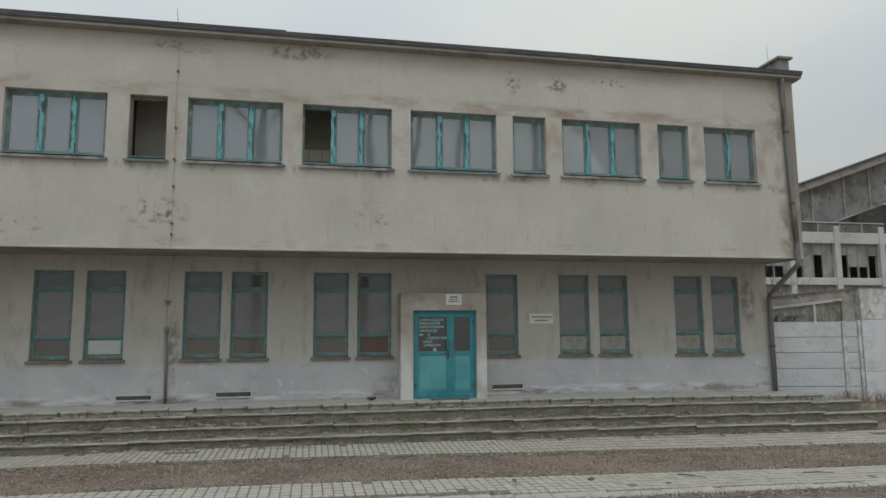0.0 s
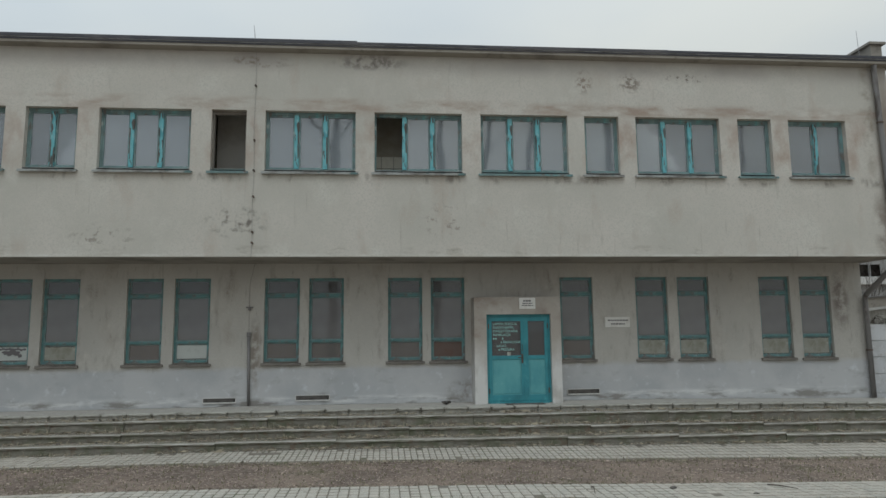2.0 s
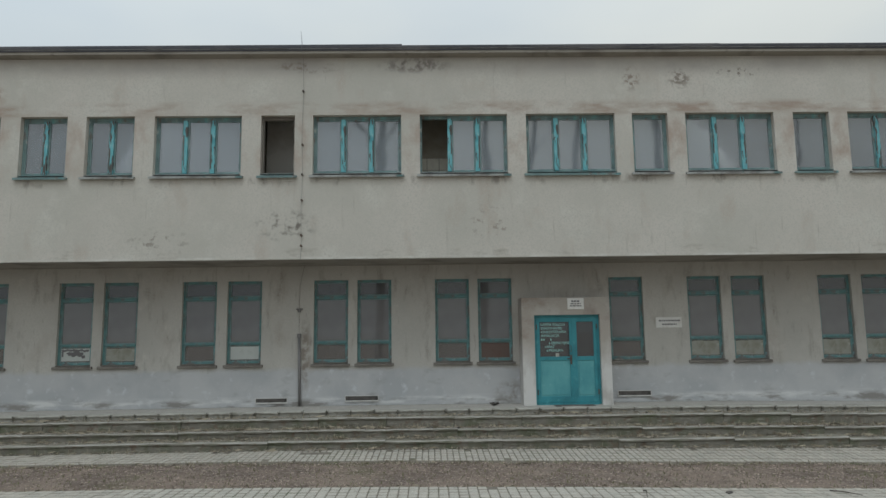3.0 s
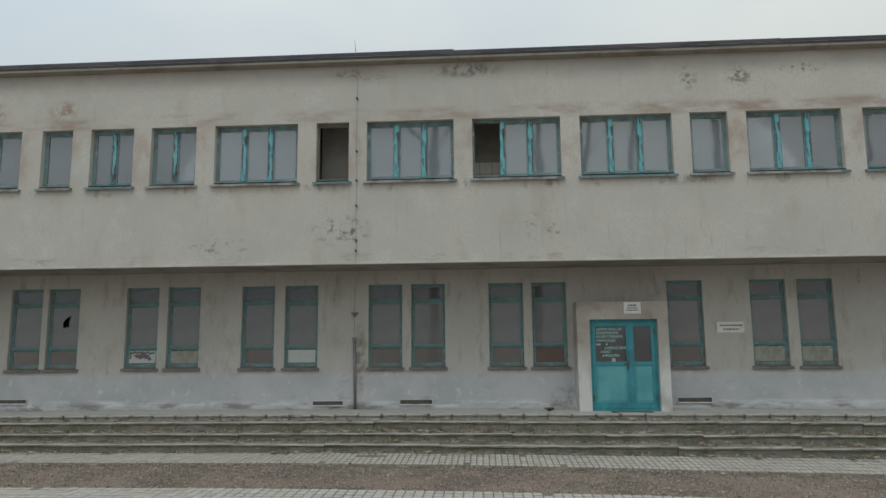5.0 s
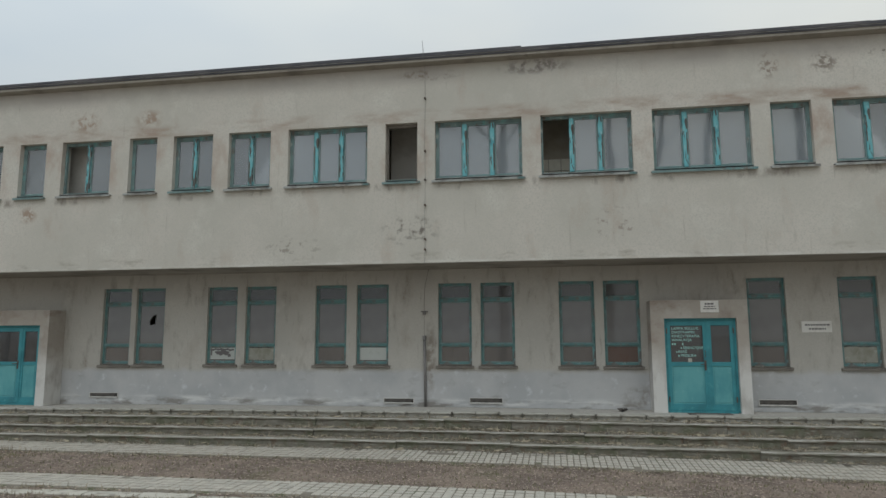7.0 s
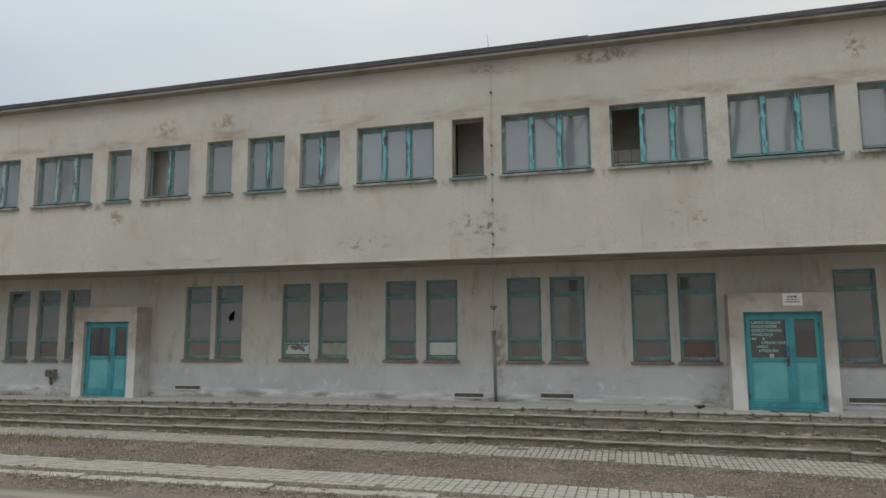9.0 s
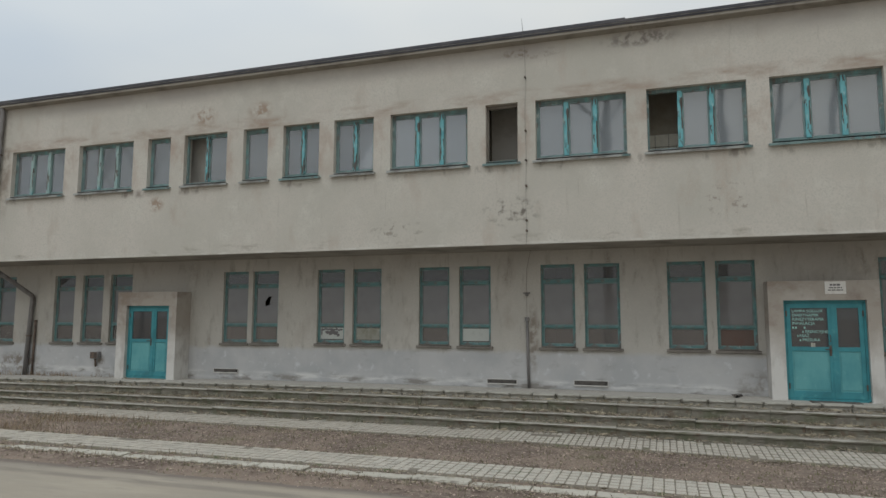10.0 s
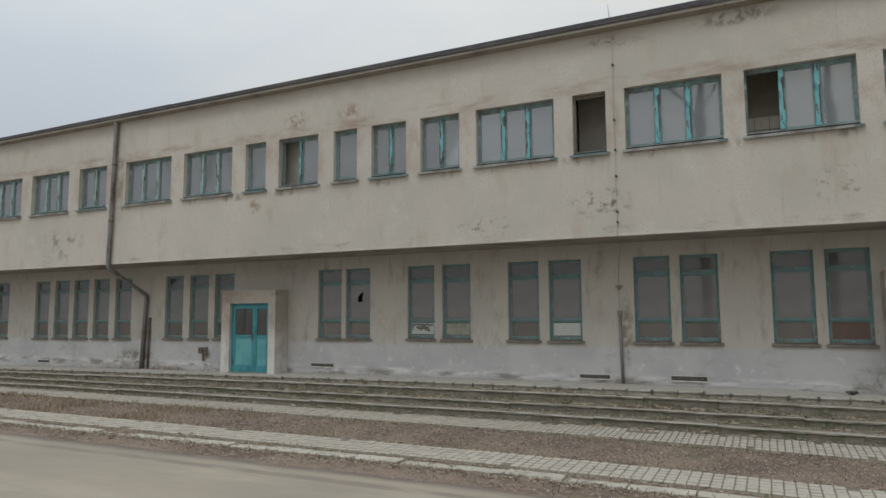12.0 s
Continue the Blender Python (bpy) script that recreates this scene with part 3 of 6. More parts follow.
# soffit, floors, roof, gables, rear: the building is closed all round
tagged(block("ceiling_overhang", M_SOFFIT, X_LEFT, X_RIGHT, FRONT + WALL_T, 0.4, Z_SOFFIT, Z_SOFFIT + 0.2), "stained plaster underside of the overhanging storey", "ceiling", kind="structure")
tagged(block("floor_upper", M_INSIDE, X_LEFT, X_RIGHT, 0.4, 6.0, Z_SOFFIT, Z_SOFFIT + 0.2), "bare concrete upper floor", "floor", kind="structure")
tagged(block("floor_lower", M_INSIDE, X_LEFT, X_RIGHT - 0.4, 0.4, 6.0, 0.1, 0.4), "bare concrete ground floor", "floor", kind="structure")
tagged(block("wall_rear", M_INSIDE, X_LEFT, X_RIGHT, 6.0, 6.3, -0.4, Z_EAVE), "plain rear wall", "wall", kind="structure")
tagged(block("wall_gable", M_PLASTER, X_RIGHT - 0.3, X_RIGHT - 0.001, FRONT + WALL_T, 6.0, Z_SOFFIT + 0.2, Z_EAVE), "beige plaster gable wall", "wall", kind="structure")
tagged(block("wall_gable_lower", M_LOWER, X_RIGHT - 0.4, X_LOW, 0.4, 6.0, -0.4, Z_SOFFIT), "grey plaster lower gable wall", "wall", kind="structure")
tagged(block("wall_end", M_PLASTER, X_LEFT - 0.3, X_LEFT, FRONT, 6.3, -0.4, Z_EAVE), "plain far end wall", "wall", kind="structure")
tagged(block("ceiling_upper", M_INSIDE, X_LEFT, X_RIGHT - 0.3, FRONT + WALL_T, 6.0, Z_EAVE - 0.6, Z_EAVE - 0.4), "plain upper ceiling", "ceiling", kind="structure")
for xa, xb, yb in ((-17.2, -13.5, -0.72), (-2.8, -0.5, -0.35), (-6.5, -5.0, -0.15)):
    room = tagged(block("wall_room", M_INSIDE if xa == -2.8 else M_ROOM, xa, xb, yb, yb + 0.1, Z_SOFFIT + 0.2, Z_EAVE - 0.6), "pale painted room wall seen through the open window", "wall", kind="structure")
    for k in range(int((xb - xa) / 0.3)):
        for r in range(5):
            z = Z_SILL - 0.88 + 0.3 * r
            if xa > -6:
                block("room_tile", M_INTILE, xa + 0.3 * k + 0.008, xa + 0.3 * k + 0.292, yb - 0.012, yb - 0.002, z, z + 0.284, room)
for x in (-22.1, -13.35, -6.6, -2.87, 5.9):
    tagged(block("wall_partition", M_INSIDE, x - 0.06, x + 0.06, FRONT + WALL_T + 0.002, 5.998, Z_SOFFIT + 0.2, Z_EAVE - 0.6), "plain painted partition between upper rooms", "wall", kind="structure")
for x in (-22.0, -12.1, -5.9, 3.3):
    tagged(block("wall_partition_lower", M_INSIDE, x - 0.06, x + 0.06, 0.402, 5.998, 0.4, Z_SOFFIT), "plain painted partition between lower rooms", "wall", kind="structure")

# added plate covers the bright wall underside with a shade-dark colour
tagged(block("ceiling_lining", M_SOFFIT, X_LEFT, X_RIGHT - 0.004, FRONT + 0.02, -0.002, Z_SOFFIT - 0.016, Z_SOFFIT - 0.003), "thin dark plate added under the overhang to carry its shade", "ceiling", kind="structure")

# eave: concrete slab, then the dark roofing edge
roof = thing("roof", (0, FRONT, Z_EAVE), "flat roof with concrete eave and dark roofing edge", "roof", kind="structure")
bm = bmesh.new()
n = 60
for i in range(n):
    xa, xb = X_LEFT - 0.3 + i * (X_RIGHT + 0.44 - X_LEFT) / n, X_LEFT - 0.3 + (i + 1) * (X_RIGHT + 0.44 - X_LEFT) / n
    profile = [(-0.02, 0.0), (-0.17, 0.02), (-0.20, 0.03), (-0.20, 0.09), (8.0, 0.09), (8.0, 0.0)]
    ra = [bm.verts.new((xa, y, z)) for y, z in profile]
    rb = [bm.verts.new((xb, y, z)) for y, z in profile]
    for k in range(len(profile)):
        bm.faces.new((ra[k], ra[(k + 1) % 6], rb[(k + 1) % 6], rb[k]))
    if i == 0:
        bm.faces.new(ra)
    if i == n - 1:
        bm.faces.new(rb[::-1])
bmesh.ops.remove_doubles(bm, verts=bm.verts, dist=0.0005)
part("eave", bm, M_EAVE, roof, "stained concrete eave")
bm = bmesh.new()
marks = [X_LEFT - 0.3, -30, -24.5, -19.2, -14.6, -9.4, -7.2, -3.05, 0.8, 4.4, 7.6, X_RIGHT + 0.17]
for k, (xa, xb) in enumerate(zip(marks, marks[1:])):
    za, zb = ((0.012, 0.012), (0.0, 0.004), (0.01, 0.016), (0.006, 0.01), (0.01, 0.018), (0.018, 0.02), (0.02, 0.028), (0.0, 0.004), (0.006, 0.012), (0.004, 0.004), (0.004, 0.01))[k]
    for v in box(bm, xa, xb - 0.004, -0.235, 8.0, 0.145, 0.205):
        if v.co.z > 0.2:
            v.co.z += za if v.co.x < (xa + xb) / 2 else zb
part("roofing_edge", bm, M_ROOF, roof, "dark bitumen roofing edge")
block("gutter_lip", M_ROOF, X_LEFT - 0.3, X_RIGHT + 0.155, -0.215, 8.0, 0.093, 0.127, roof, "dark lower drip edge")
block("flashing", M_ZINC, X_LEFT - 0.3, X_RIGHT + 0.16, -0.225, 8.0, 0.128, 0.144, roof, "thin zinc flashing")
bm = bmesh.new()
box(bm, 9.92, 10.22, 0.15, 6.0, 0.21, 0.68)
box(bm, 9.85, 10.30, 0.08, 6.1, 0.68, 0.74)
part("parapet_block", bm, M_EAVE, roof, "low concrete block with capping on the roof corner")

# ---- ground: steps' foot, two paved strips, soil between, verge and road ----
def sheet(name, material, xs, ys, height, label, category, kind="structure"):
    """A ground sheet over a grid of xs and ys, with its height from a function."""
    me = bpy.data.meshes.new(name)
    verts = [(x, y, height(x, y)) for y in ys for x in xs]
    k = len(xs)
    faces = [(j * k + i, j * k + i + 1, (j + 1) * k + i + 1, (j + 1) * k + i) for j in range(len(ys) - 1) for i in range(k - 1)]
    me.from_pydata(verts, [], faces)
    me.materials.append(material)
    me.polygons.foreach_set("use_smooth", [True] * len(me.polygons))
    return tagged(new(name, me), label, category, kind=kind)


def lump(x, y, size, scale):
    return size * noise.noise(Vector((x * scale, y * scale, 3.1)))


def earth(x, y):
    z = ground_z(x) - 0.02
    if x > 10.2 or y > -2.2:
        bank = min(max((x - 10.0) / 1.8, 0), 1)
        z += bank * (0.06 - z) * min(max((y + 3.4) / 2.4, 0), 1)
    if -5.75 < y < -3.5:
        z += 0.03 * math.sin((y + 5.75) / 2.25 * math.pi)
    if -3.46 < y < -2.3 or -6.66 < y < -5.74:
        z -= 0.035
    if -6.79 < y < -6.6:
        z += 0.038 if x < 0.4 else -0.03
    if -7.36 < y < -7.02:
        z += 0.015
    if y < -7.36:
        z -= 0.025
    if y < -8.45:
        z -= 0.1
    return z + lump(x, y, 0.03, 1.7) + lump(x, y, 0.015, 6.0)


far = [60, 90, 150, 300, 600, 1200]
xs = [-v for v in far[::-1]] + [-45 + 0.22 * i for i in range(int(75 / 0.22))] + far[:]
ys = [-1200, -600, -300, -120, -60, -30] + [-24 + 2 * i for i in range(8)] + [-8.4 + 0.12 * i for i in range(int(8.4 / 0.12))] + [0.5, 2, 4, 8, 16, 30, 60, 150, 400, 1200]
sheet("ground", M_SOIL, sorted(set(xs)), sorted(set(ys)), earth, "brown soil strewn with dry leaves and sparse grass", "ground")
sheet("road", M_ROAD, [-900, -400, -200, -100] + [-60 + 0.5 * i for i in range(200)] + [60, 120, 300, 900], [-22, -20, -18, -16, -14, -12, -11, -10, -9.4, -8.9, -8.5, -8.2, -8.0, -7.85, -7.7, -7.55, -7.4],
      lambda x, y: ground_z(x) - 0.085 + lump(x, y, 0.012, 0.8) + lump(x, y, 0.012, 3.0) + 0.06 * min(1, max(0, (-7.38 - y) / 0.42)), "dusty pale asphalt road with dirt along its edge", "road")

# ---- windows of the upper storey ----
# dark tone with paint flecks for the shaded gap beside a mullion
M_GAP_SHADE = surface("mullion_gap_shade", (0.12, 0.10, 0.085), [((0.07, 0.06, 0.05), 6, 0.45, 0.6, (3, 1, 0.3)), ((0.28, 0.33, 0.32), 8, 0.58, 0.66, (2, 1, 0.4))], 0.85)
def pane_of(name, material, x0, x1, y, z0, z1, parent, label=""):
    bm = bmesh.new()
    box(bm, x0, x1, y, y + 0.005, z0, z1)
    ob = part(name, bm, material, parent, label)
    ob.visible_shadow = False
    return ob


def chipped(bm, x0, x1, y0, y1, z0, z1, rng, n=9):
    """A slat of old timber whose edges are slightly uneven."""
    zs = [z0 + (z1 - z0) * k / n for k in range(n + 1)]
    rings = []
    for z in zs:
        a, b = rng.uniform(-0.005, 0.005), rng.uniform(-0.005, 0.005)
        rings.append([bm.verts.new(c) for c in ((x0 + a, y0 + rng.uniform(-0.002, 0.002), z), (x1 + b, y0, z), (x1 + b, y1, z), (x0 + a, y1, z))])
    for r, s in zip(rings, rings[1:]):
        for k in range(4):
            bm.faces.new((r[k], r[(k + 1) % 4], s[(k + 1) % 4], s[k]))
    bm.faces.new(rings[0][::-1])
    bm.faces.new(rings[-1])


def upper_window(i, a, b, sashes, state):
    rng = random.Random(100 + i)
    what = {"": "teal-framed upper window with dusty panes and flaking paint", "open": "teal-framed upper window with one sash missing", "empty": "empty upper window opening without sashes or glass"}[state]
    w = thing("window_%d" % (i + 1), ((a + b) / 2, FRONT, Z_SILL), what, "window", "upper windows", "structure")
    h, half, y = Z_HEAD - Z_SILL, (b - a) / 2, 0.13
    bm = bmesh.new()
    box(bm, -half - 0.07, half + 0.07, -0.075, 0.12, -0.075, -0.045, 0.006)
    box(bm, -half - 0.065, half + 0.065, -0.08, -0.068, -0.10, -0.075)
    box(bm, -half + 0.002, half - 0.002, 0.0, 0.2, -0.045, 0.012)
    part("window_sill", bm, M_SILL if i % 3 else M_TEAL_OLD, w, "worn sheet-metal sill")
    f = 0.045
    bm = bmesh.new()
    box(bm, -half, -half + f, y, y + 0.08, 0.012, h, 0.004)
    box(bm, half - f, half, y, y + 0.08, 0.012, h, 0.004)
    box(bm, -half + f, half - f, y, y + 0.08, h - f - 0.03, h, 0.004)
    box(bm, -half + f, half - f, y, y + 0.08, 0.012, f + 0.012, 0.004)
    part("window_frame", bm, M_TEAL_OLD if state != "empty" else M_SILL_LOW, w, "faded teal timber frame")
    if state == "empty":
        return w
    span = (2 * half - 2 * f) / sashes
    for k in range(1, sashes):
        x = -half + f + k * span
        bm = bmesh.new()
        chipped(bm, x - 0.05, x + 0.05, y - 0.028, y + 0.078, 0.014 + f, h - f - 0.032, rng)
        part("mullion", bm, M_TEAL_PALE if i < 6 else M_TEAL if rng.random() < 0.9 else M_TEAL_OLD, w, "bright teal mullion with flaking paint")
        # added dark slat on one side draws the mullion's shaded gap
        side = rng.choice((-1, 1))
        za = rng.uniform(0.06, 0.35) * h
        bm = bmesh.new()
        chipped(bm, x + side * 0.036 - 0.012, x + side * 0.036 + 0.012, y - 0.033, y - 0.024, za, za + h * rng.uniform(0.3, 0.6), rng)
        part("cover_strip", bm, M_GAP_SHADE, w, "dark strip with paint flecks standing for the shaded gap at the mullion")
    for k in range(sashes):
        if state == "open" and k == 0:
            continue
        x0 = -half + f + k * span + (0.052 if k else 0.003)
        x1 = -half + f + (k + 1) * span - (0.052 if k < sashes - 1 else 0.003)
        z0, z1, s = f + 0.016, h - f - 0.034, 0.032
        bm = bmesh.new()
        box(bm, x0, x0 + s, y + 0.012, y + 0.06, z0, z1)
        box(bm, x1 - s, x1, y + 0.012, y + 0.06, z0, z1)
        box(bm, x0 + s, x1 - s, y + 0.012, y + 0.06, z0, z0 + s)
        box(bm, x0 + s, x1 - s, y + 0.012, y + 0.06, z1 - s, z1)
        sash = part("sash", bm, M_TEAL_OLD, w, "faded teal sash")
        pane_of("pane", M_GLASS, x0 + s, x1 - s, y + 0.034, z0 + s, z1 - s, sash, "dusty pane")
        # the inner pane of the double window
        pane_of("inner_pane", M_GLASS_IN, x0 + s, x1 - s, y + 0.15, z0 + s, z1 - s, sash, "dusty inner pane")
    return w


for i, (a, b, n, state) in enumerate(UPPER):
    upper_window(i, a, b, n, state)


# ---- windows of the ground floor: three panes one above another ----
def lower_window(i, c, state):
    s = sill_z(c)
    rng = random.Random(300 + i)
    what = {"": "tall teal-framed ground floor window with grimy panes", "broken": "tall teal-framed window with a broken pane", "poster": "tall teal-framed window with a torn poster behind its lowest pane",
            "white": "tall teal-framed window with a white board behind its lowest pane", "brown": "tall teal-framed window with a brown board in its lowest part", "dust": "tall teal-framed window with a dusty pale sheet in its lowest pane"}[state]
    w = thing("window_%d" % (len(UPPER) + i + 1), (c, 0, s), what, "window", "ground floor windows", "structure")
    h, half, y = Z_LOW_HEAD - s, LOW_HALF, 0.09
    bm = bmesh.new()
    box(bm, -half - 0.055, half + 0.055, -0.06, 0.1, -0.075, -0.01, 0.008)
    box(bm, -half + 0.002, half - 0.002, 0.0, 0.25, -0.01, 0.02)
    part("window_sill", bm, M_SILL_LOW, w, "dark worn sill")
    bm = bmesh.new()
    f = 0.046
    chipped(bm, -half, -half + f, y, y + 0.09, 0.02, h, rng)
    chipped(bm, half - f, half, y, y + 0.09, 0.02, h, rng)
    box(bm, -half + f, half - f, y, y + 0.09, h - f, h)
    box(bm, -half + f, half - f, y, y + 0.09, 0.02, 0.02 + f)
    part("window_frame", bm, M_TEAL_MID, w, "faded teal timber frame")
    t1, t2 = 3.087 - s, 1.985 - s
    for name, z, th in (("transom", t1, 0.075), ("glazing_bar", t2, 0.05)):
        bm = bmesh.new()
        box(bm, -half + f, half - f, y - 0.025, y + 0.07, z - th / 2, z + th / 2, 0.006)
        part(name, bm, M_TEAL_MID, w, "teal painted timber bar")
    for k, (z0, z1) in enumerate(((0.02 + f, t2 - 0.025), (t2 + 0.025, t1 - 0.0375), (t1 + 0.0375, h - f))):
        x0, x1 = -half + f, half - f
        bm = bmesh.new()
        r = 0.028
        box(bm, x0, x0 + r, y + 0.01, y + 0.055, z0, z1)
        box(bm, x1 - r, x1, y + 0.01, y + 0.055, z0, z1)
        box(bm, x0 + r, x1 - r, y + 0.01, y + 0.055, z1 - r, z1)
        box(bm, x0 + r, x1 - r, y + 0.01, y + 0.055, z0, z0 + r)
        sash = part("sash", bm, M_TEAL_OLD, w, "faded teal sash")
        if state == "broken" and k == 1:
            # shards left round a hole
            bm = bmesh.new()
            cx, cz = 0.02, (z0 + z1) / 2 + 0.12
            outer = [(x0 + r, z0 + r), (0, z0 + r), (x1 - r, z0 + r), (x1 - r, (z0 + z1) / 2), (x1 - r, z1 - r), (0, z1 - r), (x0 + r, z1 - r), (x0 + r, (z0 + z1) / 2)]
            inner = [(cx + q * math.cos(g), cz + q * 1.4 * math.sin(g)) for g, q in ((4.0, 0.13), (4.7, 0.08), (5.5, 0.11), (6.28, 0.06), (7.07, 0.16), (7.85, 0.09), (8.6, 0.07), (9.42, 0.10))]
            vo = [bm.verts.new((px, y + 0.03, pz)) for px, pz in outer]
            vi = [bm.verts.new((px, y + 0.03, pz)) for px, pz in inner]
            shards = [bm.faces.new((vo[q], vo[(q + 1) % 8], vi[(q + 1) % 8], vi[q])) for q in range(8)]
            for v in [e for e in bmesh.ops.extrude_face_region(bm, geom=shards)["geom"] if isinstance(e, bmesh.types.BMVert)]:
                v.co.y += 0.005
            ob = part("pane", bm, M_GLASS_LOW, sash, "broken grimy pane")
            ob.visible_shadow = False
        elif state == "brown" and k == 0:
            block("board", M_BOARD, x0 + r, x1 - r, y + 0.025, y + 0.037, z0 + r, z1 - r, sash, "brown board in place of glass")
        else:
            pane_of("pane", (M_GLASS_FOOT, M_GLASS_LOW, M_GLASS_SHADED)[k], x0 + r, x1 - r, y + 0.03, z0 + r, z1 - r, sash, "grimy pane")
        if k == 0 and state in ("white", "poster", "dust"):
            tilt = 0.0 if state == "dust" else 0.012
            bm = bmesh.new()
            if state == "dust":
                cut = [0.045 + rng.uniform(-0.012, 0.012) for q in range(9)]
                for q in range(8):
                    xa, xb = x0 + 0.03 + (x1 - x0 - 0.06) * q / 8, x0 + 0.03 + (x1 - x0 - 0.06) * (q + 1) / 8
                    v = [bm.verts.new(c) for c in ((xa, y + 0.02, z0 + 0.04), (xb, y + 0.02, z0 + 0.04), (xb, y + 0.02, z1 - cut[q + 1]), (xa, y + 0.02, z1 - cut[q]),
                                                   (xa, y + 0.026, z0 + 0.04), (xb, y + 0.026, z0 + 0.04), (xb, y + 0.026, z1 - cut[q + 1]), (xa, y + 0.026, z1 - cut[q]))]
                    for f_ in ((0, 1, 2, 3), (5, 4, 7, 6), (3, 2, 6, 7), (4, 5, 1, 0)):
                        bm.faces.new([v[k_] for k_ in f_])
                bmesh.ops.remove_doubles(bm, verts=bm.verts, dist=0.0005)
                part("sheet", bm, M_DUSTY, w, "dusty pale sheet in the lowest pane")
            else:
                box(bm, x0 + 0.03, x1 - 0.03, y + 0.02, y + 0.026, z0 + 0.05, z1 - 0.04)
                board = part("poster" if state == "poster" else "board", bm, M_PAPER, w, "torn black and white poster" if state == "poster" else "white board in the window")
                if state == "poster":
                    bm = bmesh.new()
                    blots = [(x0 + 0.05 + 0.6 * q / 9, z1 - 0.085 + rng.uniform(-0.02, 0.01), rng.uniform(0.045, 0.07), 0.036) for q in range(10)]
                    blots += [(x0 + 0.06, z1 - 0.08 - 0.035 * q, 0.03, 0.032) for q in range(5)]
                    blots += [(rng.gauss((x0 + x1) / 2 + 0.03, 0.12), rng.gauss(z1 - 0.18, 0.04), rng.uniform(0.05, 0.10), rng.uniform(0.03, 0.06)) for q in range(14)]
                    for q, (px, pz, rx, rz) in enumerate(blots):
                        px = min(max(px, x0 + 0.035 + rx), x1 - 0.035 - rx)
                        ring = [(px + rx * rng.uniform(0.6, 1.0) * math.cos(k_ * math.tau / 9), pz + rz * rng.uniform(0.5, 1.0) * math.sin(k_ * math.tau / 9)) for k_ in range(9)]
                        fa = [bm.verts.new((vx, y + 0.0165 - q * 0.0002, vz)) for vx, vz in ring]
                        fb = [bm.verts.new((vx, y + 0.0185 - q * 0.0002, vz)) for vx, vz in ring]
                        bm.faces.new(fa)
                        bm.faces.new(fb[::-1])
                        for k_ in range(9):
                            bm.faces.new((fa[k_], fb[k_], fb[(k_ + 1) % 9], fa[(k_ + 1) % 9]))
                    part("print", bm, M_INK, board, "black patches of print")
    return w


for i, (c, state) in enumerate(LOWER):
    lower_window(i, c, state)


# ---- the two portals with double doors ----
def hinge(parent, x, y, z):
    bm = bmesh.new()
    tube(bm, [(x, y, z - 0.06), (x, y, z + 0.06)], 0.014, 8)
    part("hinge", bm, M_RUST, parent, "dark iron hinge")


def lettering(words, x, y, z, size, parent):
    curve = bpy.data.curves.new("lettering", "FONT")
    curve.body, curve.size, curve.extrude = words, size * 1.35, 0.0008
    draft = new("lettering_draft", curve)
    me = bpy.data.meshes.new_from_object(draft.evaluated_get(bpy.context.evaluated_depsgraph_get()))
    bpy.data.objects.remove(draft)
    me.materials.clear()
    me.materials.append(M_LETTER)
    me.transform(pose(x, y - 0.002, z, 90, 0, 0))
    ob = new("lettering", me)
    ob.parent = parent
    ob["label"] = "pale painted lettering on the glass"


